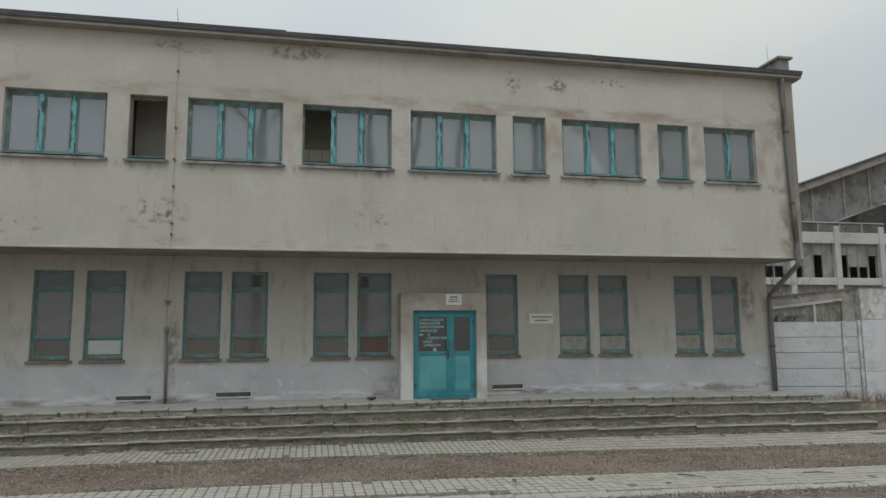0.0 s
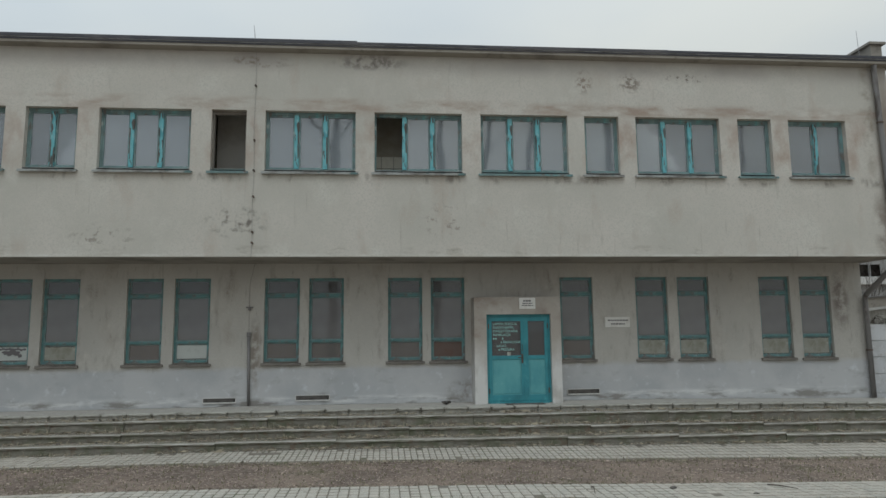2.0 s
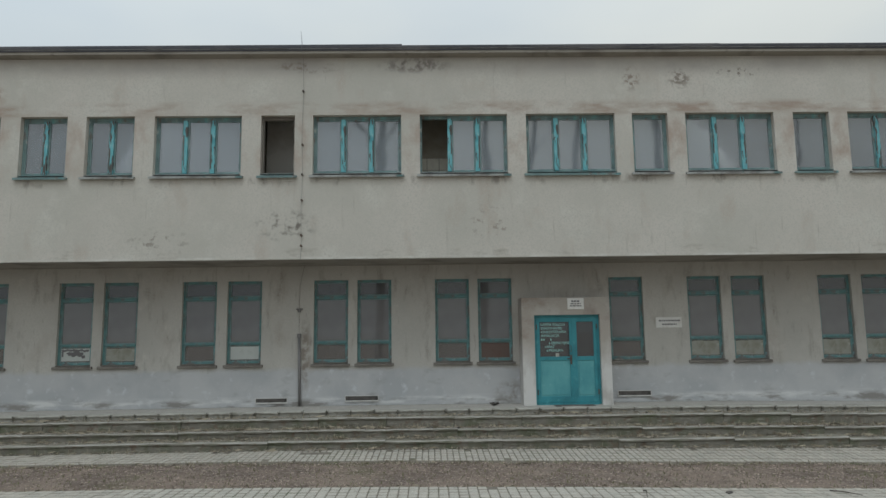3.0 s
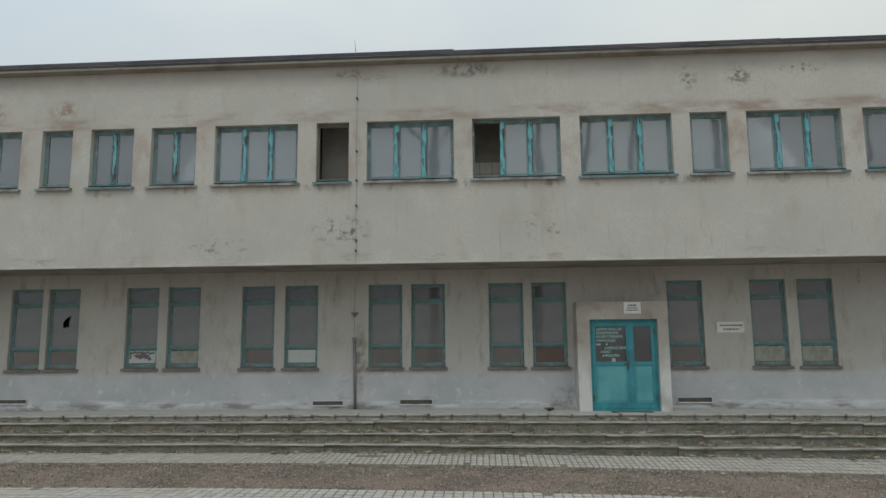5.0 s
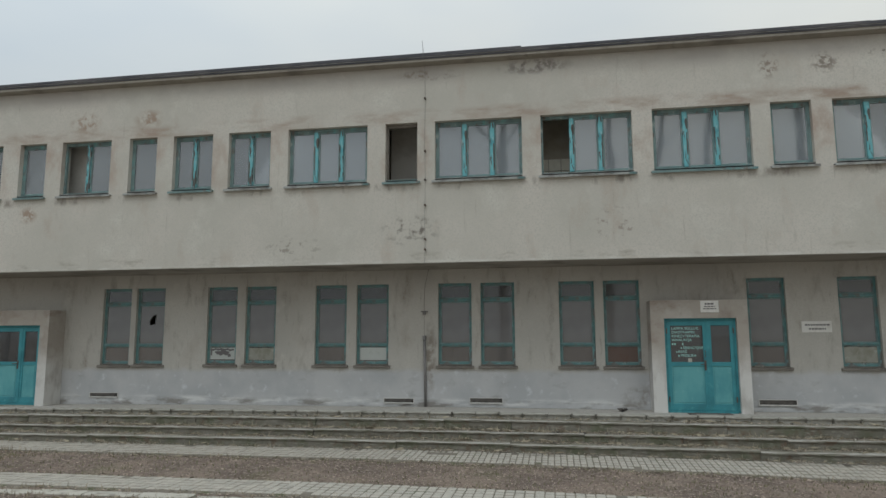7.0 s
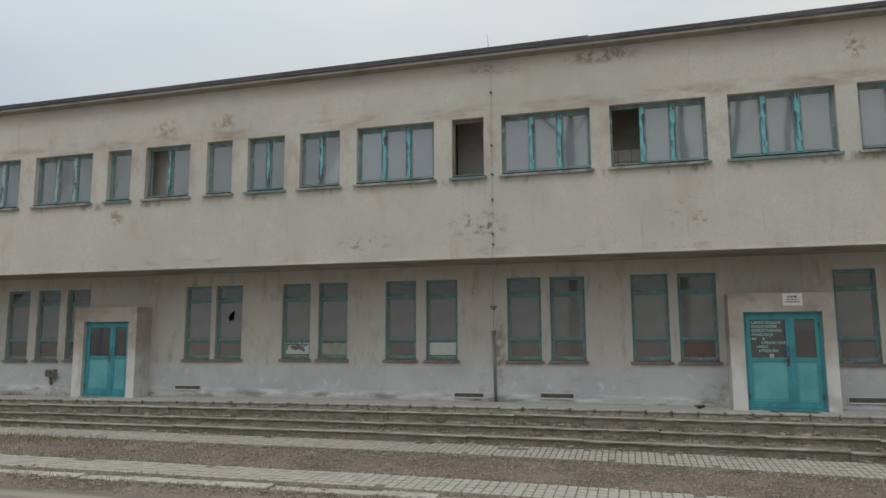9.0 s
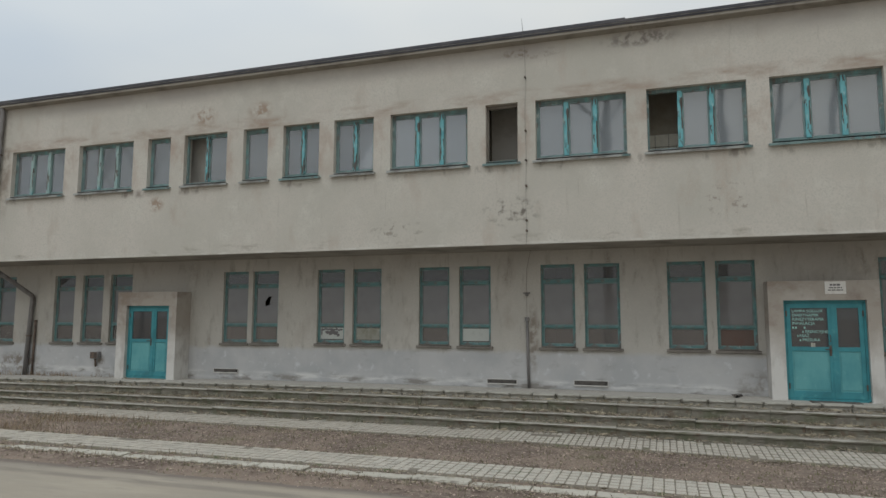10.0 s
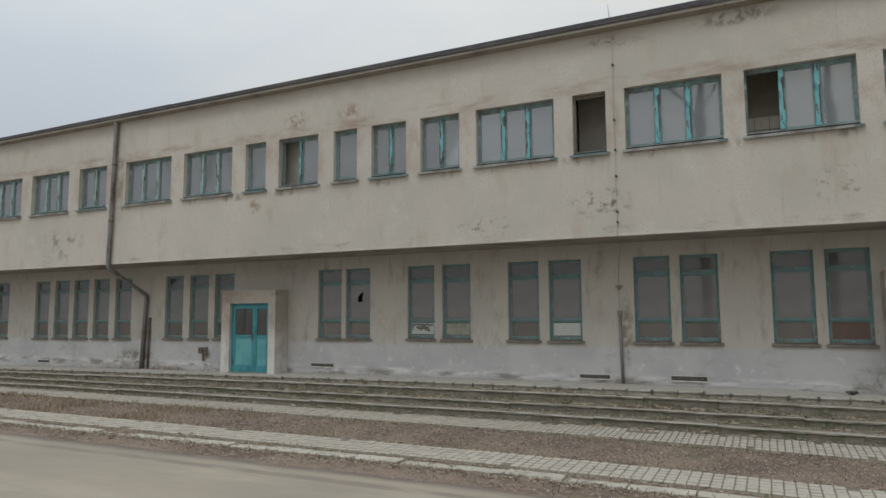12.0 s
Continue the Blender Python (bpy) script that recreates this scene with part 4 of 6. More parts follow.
def portal(i, x0, x1, left, right, split, top, head, z0, lettered):
    """A box of plaster proud of the wall, with a double door set in it. left, right: the doorway; split: where the leaves meet."""
    y = -0.61
    bm = bmesh.new()
    outline = [(x0, z0 - 0.06), (left, z0 - 0.06), (left, head), (right, head), (right, z0 - 0.06), (x1, z0 - 0.06), (x1, top), (x0, top)]
    front = [bm.verts.new((px, y, pz)) for px, pz in outline]
    back = [bm.verts.new((px, -0.002, pz)) for px, pz in outline]
    bm.faces.new(front)
    for k in range(8):
        bm.faces.new((front[k], back[k], back[(k + 1) % 8], front[(k + 1) % 8]))
    bmesh.ops.bevel(bm, geom=[e for e in bm.edges if e.verts[0].co.y == y or e.verts[1].co.y == y], offset=0.012, segments=2, affect="EDGES")
    ob = part("portal", bm, M_PORTAL)
    tagged(ob, "plain plaster portal box round the teal double door", "portal", "portals", "structure")
    d = thing("door_%d" % i, (left, y + 0.1, z0), "closed teal painted double door with glazed upper halves", "door", "double doors", "structure")
    w, h, s = right - left, head - z0, split - left
    bm = bmesh.new()
    box(bm, 0.001, 0.05, 0, 0.09, 0, h)
    box(bm, w - 0.05, w - 0.001, 0, 0.09, 0, h)
    box(bm, 0.05, w - 0.05, 0, 0.09, h - 0.06, h)
    box(bm, 0.05, w - 0.05, -0.02, 0.12, -0.02, 0.03)
    part("door_frame", bm, M_DOOR, d, "teal door frame")
    block("threshold", M_CONCRETE, 0.002, w - 0.002, -0.16, 0.3, -0.2, -0.021, d, "worn concrete threshold")
    for n, (a, b) in enumerate(((0.054, s - 0.003), (s + 0.003, w - 0.054))):
        e, zb, zm, zt = 0.085, 0.034, 1.06, h - 0.064
        bm = bmesh.new()
        box(bm, a, a + e, 0.005, 0.055, zb, zt, 0.004)
        box(bm, b - e, b, 0.005, 0.055, zb, zt, 0.004)
        box(bm, a + e, b - e, 0.005, 0.055, zb, zb + 0.15, 0.004)
        box(bm, a + e, b - e, 0.005, 0.055, zm - 0.045, zm + 0.045, 0.004)
        box(bm, a + e, b - e, 0.005, 0.055, zt - 0.10, zt, 0.004)
        leaf = part("door_leaf", bm, M_DOOR, d, "wider door leaf" if n == 0 else "narrower door leaf")
        bm = bmesh.new()
        box(bm, a + e, b - e, 0.022, 0.04, zb + 0.15, zm - 0.045)
        box(bm, a + e + 0.03, b - e - 0.03, 0.014, 0.022, zb + 0.18, zm - 0.075, 0.003)
        part("panel", bm, M_PANEL, leaf, "paler teal lower panel")
        pane_of("pane", M_GLASS_DOOR, a + e, b - e, 0.03, zm + 0.045, zt - 0.10, leaf, "dark glazed upper half")
        if n == 0 and lettered:
            zz, x = zt - 0.16, a + e + 0.03
            for k, (indent, words) in enumerate(((0.0, "LAMPA SOLLUX"), (0.0, "DIADYNAMIK"), (0.0, "KINEZYTERAPIA"), (0.0, "INHALACJA"), (0.0, ""), (0.24, "ERENCYJNE"), (0.12, "ASA\u017b"), (0.18, "PRESURA"))):
                if words:
                    lettering(words, x + indent, 0.0285, zz - 0.03, 0.062, leaf)
                zz -= 0.087
            bm = bmesh.new()
            for x0_, x1_, row in ((0.0, 0.045, 4), (0.055, 0.09, 4), (0.22, 0.25, 4), (0.19, 0.21, 5), (0.09, 0.105, 6), (0.13, 0.155, 7)):
                q = x0_
                while q < x1_:
                    zc = zt - 0.16 - 0.087 * row
                    box(bm, x + q, x + min(q + 0.03, x1_), 0.0265, 0.0285, zc - 0.028, zc + 0.012)
                    q += 0.043
            part("worn_lettering", bm, M_LETTER, leaf, "worn pale letters that cannot be read")
            bm = bmesh.new()
            box(bm, a + e + 0.37, a + e + 0.45, 0.0265, 0.0285, zz - 0.08, zz + 0.02)
            part("sticker", bm, M_CURTAIN, leaf, "small pale paper sticker")
        for z in (0.28, h - 0.28):
            hinge(leaf, a + 0.006 if n == 0 else b - 0.006, -0.006, z)
    bm = bmesh.new()
    box(bm, s - 0.03, s + 0.03, -0.008, 0.004, 0.04, h - 0.07, 0.003)
    part("cover_strip", bm, M_DOOR, d, "teal cover strip between the leaves")
    bm = bmesh.new()
    x = s - 0.065
    box(bm, x - 0.022, x + 0.022, -0.004, 0.004, 0.92, 1.14, 0.003)
    tube(bm, [(x, 0.0, 1.06), (x, -0.05, 1.06), (x - 0.02, -0.06, 1.06), (x - 0.11, -0.06, 1.055)], 0.011, 8)
    tube(bm, [(x, 0.0, 1.22), (x, -0.05, 1.24), (x, -0.055, 1.34), (x, 0.0, 1.36)], 0.010, 8)
    part("door_handle", bm, M_RUST, d, "dark iron handle on its plate")
    return d


portal(1, -0.295, 1.80, 0.0, 1.556, 0.93, 2.985, 2.575, 0.49, True)
portal(2, -17.80, -15.69, -17.47, -15.95, -16.56, 2.93, 2.53, 0.46, False)

# ---- things fixed to the front ----
def sign(x0, x1, y, z0, z1, label, bars):
    s = thing("sign", ((x0 + x1) / 2, y, (z0 + z1) / 2), label, "sign", "signs")
    w, h = (x1 - x0) / 2, (z1 - z0) / 2
    block("plate", M_WHITE, -w, w, -0.014, -0.001, -h, h, s, "white sheet plate", 0.003)
    rng = random.Random(int(x0 * 100))
    for zc, th, a, b in bars:
        bm = bmesh.new()
        x = a
        while x < b:
            l = rng.uniform(0.03, 0.08)
            box(bm, x, min(x + l, b), -0.0165, -0.0145, zc - th, zc + th)
            x += l + 0.012
        part("lettering", bm, M_INK, s, "row of small dark lettering")


sign(0.80, 1.19, -0.61, 2.70, 2.965, "white notice plate with dark lettering over the door", [(0.06, 0.02, -0.10, 0.10), (0.0, 0.012, -0.12, 0.12), (-0.05, 0.012, -0.14, 0.14)])
sign(3.10, 3.737, 0.0, 2.245, 2.50, "white oblong sign plate with two dark lines", [(0.045, 0.018, -0.25, 0.27), (-0.045, 0.018, -0.17, 0.19)])


def vent(x0, x1, z0, z1):
    v = thing("cellar_vent", ((x0 + x1) / 2, -0.012, (z0 + z1) / 2), "low dark cellar vent with a concrete rim", "vent", "cellar vents")
    w, h = (x1 - x0) / 2, (z1 - z0) / 2
    bm = bmesh.new()
    box(bm, -w - 0.015, w + 0.015, -0.016, -0.002, h, h + 0.015, 0.003)
    box(bm, -w - 0.015, w + 0.015, -0.02, -0.002, -h - 0.03, -h, 0.003)
    box(bm, -w - 0.015, -w, -0.016, -0.002, -h, h)
    box(bm, w, w + 0.015, -0.016, -0.002, -h, h)
    part("rim", bm, M_PORTAL, v, "rough plaster rim")
    # no real hole: the vent's inner shade is this panel's colour
    block("backing", M_OPENING_SHADE, -w, w, -0.006, -0.002, -h, h, v, "flat dark panel with the opening's shade in its colour")


vent(-6.67, -5.93, 0.58, 0.67)
vent(-4.52, -3.74, 0.60, 0.70)
vent(2.09, 2.88, 0.63, 0.73)
vent(-14.79, -13.98, 0.64, 0.73)
vent(-27.6, -26.9, 0.44, 0.53)


def bend(points, steps=5):
    """Rounds the corners of a line of points."""
    pts = [Vector(p) for p in points]
    out = [pts[0]]
    for a, b, c in zip(pts, pts[1:], pts[2:]):
        r = min(0.1, (a - b).length / 2.2, (c - b).length / 2.2)
        p, q = b + (a - b).normalized() * r, b + (c - b).normalized() * r
        for k in range(steps + 1):
            t = k / steps
            out.append(p * (1 - t) ** 2 + b * 2 * t * (1 - t) + q * t * t)
    return out + [pts[-1]]


def downpipe(points, radius, label, clamps):
    p = thing("downpipe", points[-1], label, "downpipe", "downpipes")
    o = Vector(points[-1])
    bm = bmesh.new()
    tube(bm, [v - o for v in bend(points)], radius, 12)
    part("pipe", bm, M_PIPE, p, "", True)
    for x, y, z in clamps:
        bm = bmesh.new()
        tube(bm, [Vector((x, y, z - 0.02)) - o, Vector((x, y, z + 0.02)) - o], radius + 0.012, 12)
        box(bm, x - 0.012 - o.x, x + 0.012 - o.x, y + radius - o.y, y + radius + 0.035 - o.y, z - 0.012 - o.z, z + 0.012 - o.z)
        part("clamp", bm, M_RUST, p, "rusty iron clamp")


yr = FRONT - 0.095
downpipe([(9.75, FRONT - 0.12, 8.70), (9.755, yr, 8.5), (9.90, yr, 3.85), (9.90, yr + 0.02, 3.72), (10.02, -0.10, 2.98), (10.04, -0.09, base_z(10) + 0.0)], 0.065,
         "grey zinc downpipe bent back under the overhang at the corner", [(9.79, yr, 7.2), (9.85, yr, 5.3), (10.03, -0.09, 1.6)])
downpipe([(-21.87, FRONT - 0.12, 8.70), (-21.87, yr, 8.5), (-22.0, yr, 3.9), (-22.0, yr + 0.02, 3.75), (-21.75, -0.10, 2.87), (-21.90, -0.09, base_z(-22))], 0.07,
         "grey zinc downpipe bent back under the overhang", [(-21.90, yr, 7.2), (-21.96, yr, 5.3), (-21.82, -0.09, 1.6)])
# short standpipe beside it
p = thing("standpipe", (-21.62, -0.05, base_z(-21.6)), "thin rusty standpipe beside the downpipe", "pipe")
bm = bmesh.new()
tube(bm, [(-0.03, 0, 0), (0.0, 0, 1.68)], 0.035, 10)
part("pipe", bm, M_RUST, p, "", True)
bm = bmesh.new()
tube(bm, [(0, 0, 1.68), (0, 0, 1.73)], 0.045, 10)
part("cap", bm, M_RUST, p, "iron cap")

# earthing conductor down the front, with its guard pipe
c = thing("lightning_conductor", (-5.36, FRONT, Z_SOFFIT), "thin rusty lightning conductor wire running down the wall", "wire")
bm = bmesh.new()
tube(bm, [(-0.015, -0.20, 5.1), (-0.015, -0.25, 5.02), (-0.015, -0.25, 4.84), (-0.015, -0.04, 4.72)] + [(0.012 * math.sin(k * 1.3) - 0.01, -0.035, 4.4 - 0.4 * k) for k in range(11)] + [(-0.02, -0.03, 0.02), (-0.03, 0.0, -0.02)], 0.0032, 6)
part("wire", bm, M_PIPE, c)
for z in (3.94, 2.65, 1.95, 1.35, 0.54, 0.30):
    bm = bmesh.new()
    box(bm, -0.014, 0.014, -0.05, 0.0, z - 0.018, z + 0.018, 0.004)
    tube(bm, [(-0.01, -0.05, z - 0.012), (-0.01, -0.05, z + 0.03)], 0.022, 8)
    part("wire_clip", bm, M_RUST, c, "rusty wire clip")
c = thing("conductor_guard", (-5.65, -0.04, base_z(-5.6)), "rusty guard pipe of the lightning conductor", "pipe")
bm = bmesh.new()
tube(bm, [(0.03, 0, 0), (0, 0, 1.62)], 0.034, 10)
part("pipe", bm, M_PIPE, c, "", True)
bm = bmesh.new()
tube(bm, [(0, 0, 1.62), (0, 0, 1.72)], 0.05, 10)
part("clamp_head", bm, M_PIPE, c, "iron clamp head")
bm = bmesh.new()
tube(bm, [(0, 0, 1.7), (-0.01, 0.02, 2.3), (0.0, 0.02, 2.9), (0.1, 0.0, 3.35), (0.26, -0.6, 3.41), (0.28, -1.28, 3.41)], 0.003, 6)
part("wire", bm, M_RUST, c)
bm = bmesh.new()
box(bm, -0.08, 0.08, -0.03, 0.035, 2.30, 2.33, 0.004)
box(bm, -0.03, 0.03, -0.03, 0.035, 2.24, 2.30, 0.004)
part("bracket", bm, M_PIPE, c, "small iron bracket")

# meter box beside the second door
m = thing("meter_box", (-19.06, -0.012, 0.95), "small rusty iron box hanging on the socle", "box")
bm = bmesh.new()
box(bm, -0.17, 0.13, -0.14, 0.0, -0.02, 0.20, 0.015)
part("body", bm, M_ZINC, m)
bm = bmesh.new()
box(bm, -0.15, 0.11, -0.155, -0.141, 0.0, 0.18, 0.005)
part("lid", bm, M_RUST, m, "rusty lid")
bm = bmesh.new()
tube(bm, [(-0.02, -0.07, -0.02), (-0.02, -0.05, -0.2), (-0.06, 0.0, -0.24)], 0.03, 8)
part("spout", bm, M_RUST, m, "bent iron pipe below")

# rods on the roof
for x, y, z1 in ((9.62, -1.2, 0.85), (-5.42, -1.35, 0.45)):
    r = thing("lightning_rod", (x, y, Z_EAVE + 0.215), "thin lightning rod standing on the roof", "rod", "lightning rods")
    bm = bmesh.new()
    tube(bm, [(0, 0, 0), (0, 0, 0.12), (-0.03, 0, z1)], [0.02, 0.008, 0.004], 6)
    part("rod", bm, M_ZINC, r)
    block("foot", M_EAVE, -0.12, 0.12, -0.12, 0.12, 0, 0.05, r, "concrete foot", 0.01)

# ---- a fence of concrete slabs from the corner to a low shed ----
M_WIREGLASS = surface("dirty_wire_glass", (0.34, 0.325, 0.285), [((0.22, 0.20, 0.17), 4, 0.42, 0.60, (2, 1, 0.4)), ((0.44, 0.425, 0.38), 7, 0.58, 0.7, ONE)], 0.6)
M_FLAKED = surface("flaked_whitewash", (0.47, 0.455, 0.42), [((0.68, 0.67, 0.65), 2.2, 0.46, 0.58, ONE), ((0.70, 0.69, 0.67), 9, 0.56, 0.62, ONE), ((0.27, 0.245, 0.21), 5, 0.62, 0.70, ONE)], 0.93, ((20, 0.5),), 0.012)
fence = thing("fence", (10.12, 0.35, 0.0), "fence of whitewashed concrete slabs between concrete posts", "fence")
fence.rotation_euler = (0, 0, math.atan2(-0.64, 2.62))
for z0, z1 in ((-0.3, 0.46), (0.472, 0.955), (0.967, 1.395), (1.407, 1.82), (1.832, 2.25)):
    for a, b in ((0.06, 2.138), (2.252, 2.565)):
        block("fence_slab", M_SLAB, a, b, 0.0, 0.06, z0, z1, fence, "", 0.008)
block("post", M_FLAKED, 2.14, 2.25, -0.05, 0.09, -0.3, 2.27, fence, "bare concrete post", 0.012)
block("post", M_FLAKED, 2.567, 2.65, -0.05, 0.07, -0.3, 2.28, fence, "bare concrete post", 0.012)
bm = bmesh.new()
tube(bm, [(2.2, 0.02, 2.26), (2.2, 0.02, 2.74), (2.16, 0.02, 2.83), (2.05, 0.02, 2.86), (1.97, 0.02, 2.82), (1.93, 0.02, 2.70), (1.80, 0.02, 2.24)], 0.012, 8)
tube(bm, [(1.88, 0.03, 2.72), (2.17, 0.03, 2.33)], 0.011, 8)
part("iron_bracket", bm, M_PIPE, fence, "bent rusty iron bar on the post")

hut = thing("outbuilding", (10.12, 0.35, 0.0), "low concrete outbuilding with a sloping roof behind the fence", "building")
hut.rotation_euler = fence.rotation_euler


def sloped(name, material, x0, x1, y0, y1, low, high, label):
    """A bar along the hut's front whose edges climb: low and high are the heights at its origin and their slopes."""
    bm = bmesh.new()
    for v in box(bm, x0, x1, y0, y1, 0.0, 1.0):
        a, b = high if v.co.z > 0.5 else low
        v.co.z = a + b * v.co.x
    part(name, bm, material, hut, label)


sloped("front_wall", M_FLAKED, -0.05, 2.6, 0.16, 0.26, (-0.3, 0.0), (2.2, 0.0), "stained concrete wall behind the fence")
sloped("beam", M_SHEDTOP, -0.05, 2.6, 0.10, 0.30, (2.655, 0.117), (2.905, 0.1026), "stained concrete beam")
sloped("roof", M_FACTORY, -0.05, 2.6, 0.05, 5.0, (2.91, 0.1026), (2.945, 0.1026), "thin dark sloping roof")
sloped("lintel", M_BEAM, -0.05, 2.25, 0.09, 0.2, (2.575, 0.117), (2.651, 0.117), "pale lintel of the strip window")
sloped("wire_glass", M_WIREGLASS, -0.05, 2.25, 0.17, 0.18, (2.2, 0.0), (2.571, 0.117), "dirty wire glass strip")
sloped("window_post", M_BEAM, 1.46, 1.52, 0.10, 0.19, (2.2, 0.0), (2.571, 0.117), "pale post of the strip window")
sloped("corner_panel", M_SHEDTOP, 2.254, 2.6, 0.10, 0.2, (2.2, 0.0), (2.651, 0.117), "stained concrete panel beside the strip window")

shed = thing("shed", (12.7, -0.33, 0.0), "low concrete shed with a whitewashed front beside the fence", "shed")
block("side_wall", M_FLAKED, 0.0, 0.12, 0.06, 8.0, -0.3, 3.1, shed, "stained side wall")
for k, (z0, z1) in enumerate(((-0.3, 0.87), (0.88, 2.30), (2.31, 3.19))):
    block("front_slab", M_SLAB if k < 2 else M_FLAKED, 0.002, 6.0, -0.02, 0.055, z0, z1, shed, "whitewashed front slab" if k < 2 else "front slab with flaking whitewash", 0.008)
block("roof_slab", M_FACTORY, 0.12, 6.0, 0.06, 8.0, 2.98, 3.1, shed, "flat concrete roof")
block("roof_cap", M_FACTORY, -0.02, 6.0, -0.04, 0.2, 3.194, 3.22, shed, "dark roofing along the front")


# ---- disused factory hall in the distance ----
hall = thing("factory_hall", (28.0, 20.0, -0.4), "disused grey concrete factory hall with broken windows", "building")
g = 0.4
for z0, z1 in ((4.66, 5.12), (7.29, 8.01), (0.0, 1.2)):
    block("concrete_beam", M_BEAM, -4, 24, -0.25, 0.25, z0 + g, z1 + g, hall, "pale concrete beam", 0.03)
for x in (-3.9, -1.1, 2.2, 5.5, 8.9, 12.2, 15.5, 18.8, 22.1):
    block("column", M_BEAM, x - 0.2, x + 0.2, -0.32, 0.2, 1.2, 8.4 + g, hall, "pale concrete column", 0.03)
    rng = random.Random(int(x * 10))
    for zb, zt, rows in ((5.12, 7.29, 3), (1.2, 4.66, 2)):
        x0, x1, n = x + 0.2, x + 3.1, 4
        # what has fallen out of each bay, as column and row from below
        gone = {-1.1: {(2, 0), (2, 1), (0, 0)}, 2.2: {(0, 0), (1, 0), (2, 0), (3, 0), (0, 1), (3, 1)}}.get(x)
        if gone is None or rows == 2:
            gone = {(q, r) for q in range(n) for r in range(rows) if rng.random() < 0.12 + 0.5 * (r == 0)}
        for q in range(n):
            for r in range(rows):
                if (q, r) in gone:
                    continue
                xa, xb = x0 + (x1 - x0) * q / n, x0 + (x1 - x0) * (q + 1) / n
                za, zc = zb + g + (zt - zb) * r / rows, zb + g + (zt - zb) * (r + 1) / rows
                block("infill_panel", M_FILL, xa + 0.01, xb - 0.01, 0.0, 0.06, za + 0.005, zc - 0.005, hall)
        for q in range(n + 1):
            xa = x0 + (x1 - x0) * q / n
            block("window_bar", M_FILL, xa - 0.035, xa + 0.035, -0.04, 0.08, zb + g, zt + g, hall)
block("parapet", M_FACTORY, -4, 5.75, -0.2, 0.3, 8.01 + g, 8.60 + g, hall, "dark parapet band", 0.02)
block("parapet_cap", M_BEAM, -4, 5.8, -0.26, 0.3, 8.602 + g, 8.66 + g, hall, "pale cap of the parapet")
for x in (-2.0, 0.9, 2.5, 4.1, 5.72):
    block("parapet_rib", M_FILL, x - 0.05, x + 0.05, -0.25, -0.202, 8.01 + g, 8.60 + g, hall, "rib on the parapet")
# added panel behind the windows, coloured like the unlit inside
block("dark_interior", M_OPENING_SHADE, -4, 24, 6.0, 6.2, 0, 8.4, hall, "dark panel in place of the hall's unlit inside")
block("hall_roof", M_FACTORY, -4, 24, 0.3, 30, 8.2 + g, 8.3 + g, hall, "flat roof of the hall")
block("rear_wall", M_FACTORY, -4, 24, 3.0, 3.2, 8.3 + g, 11.0, hall, "stained wall behind the monitor roof")
# monitor roof that climbs behind it
sl = 0.345


def climb(name, material, x0, x1, za, zb, y0, y1, label):
    bm = bmesh.new()
    for v in box(bm, x0, x1, y0, y1, 0.0, 1.0):
        v.co.z = (zb if v.co.z > 0.5 else za) + sl * v.co.x
    part(name, bm, material, hall, label)


climb("monitor_roofing", M_ROOF, -4, 16, 11.40, 11.52, 0.1, 1.6, "dark roofing on the sloping eave")
climb("monitor_eave", M_EAVE, -4, 16, 10.95, 11.396, 0.2, 1.6, "sloping concrete eave")
climb("monitor_wall", M_GRIMY, -4, 16, 8.25, 10.946, 0.9, 1.3, "stained dark wall under the sloping roof")
climb("monitor_ledge", M_FILL, -4, 16, 8.13, 8.246, 0.8, 1.35, "pale ledge under the sloping wall")
for x in (-1.5, 1.55, 4.0, 6.0, 8.5):
    climb("pilaster", M_FILL, x - 0.07, x + 0.07, 8.25, 10.946, 0.84, 0.898, "pilaster on the sloping wall")


# ---- bare trees and shrubs ----
def branch(bm, rng, p, d, length, r, depth, sides):
    steps = 4
    pts, rad = [p], [r]
    for k in range(steps):
        d = (d + Vector((rng.uniform(-1, 1), rng.uniform(-1, 1), rng.uniform(-0.5, 0.9))) * 0.13).normalized()
        p = p + d * length / steps
        pts.append(p)
        rad.append(r * (1 - 0.5 * (k + 1) / steps))
    tube(bm, pts, rad, sides, False)
    if depth:
        for k in range(rng.randint(2, 3)):
            at = rng.uniform(0.35, 1.0)
            j = min(int(at * steps), steps - 1)
            q = pts[j].lerp(pts[j + 1], at * steps - j)
            side = Vector((rng.uniform(-1, 1), rng.uniform(-1, 1), rng.uniform(0.1, 0.8))).normalized()
            branch(bm, rng, q, (d * 0.7 + side).normalized(), length * rng.uniform(0.45, 0.7), rad[j + 1] * 0.6, depth - 1, max(3, sides - 2))


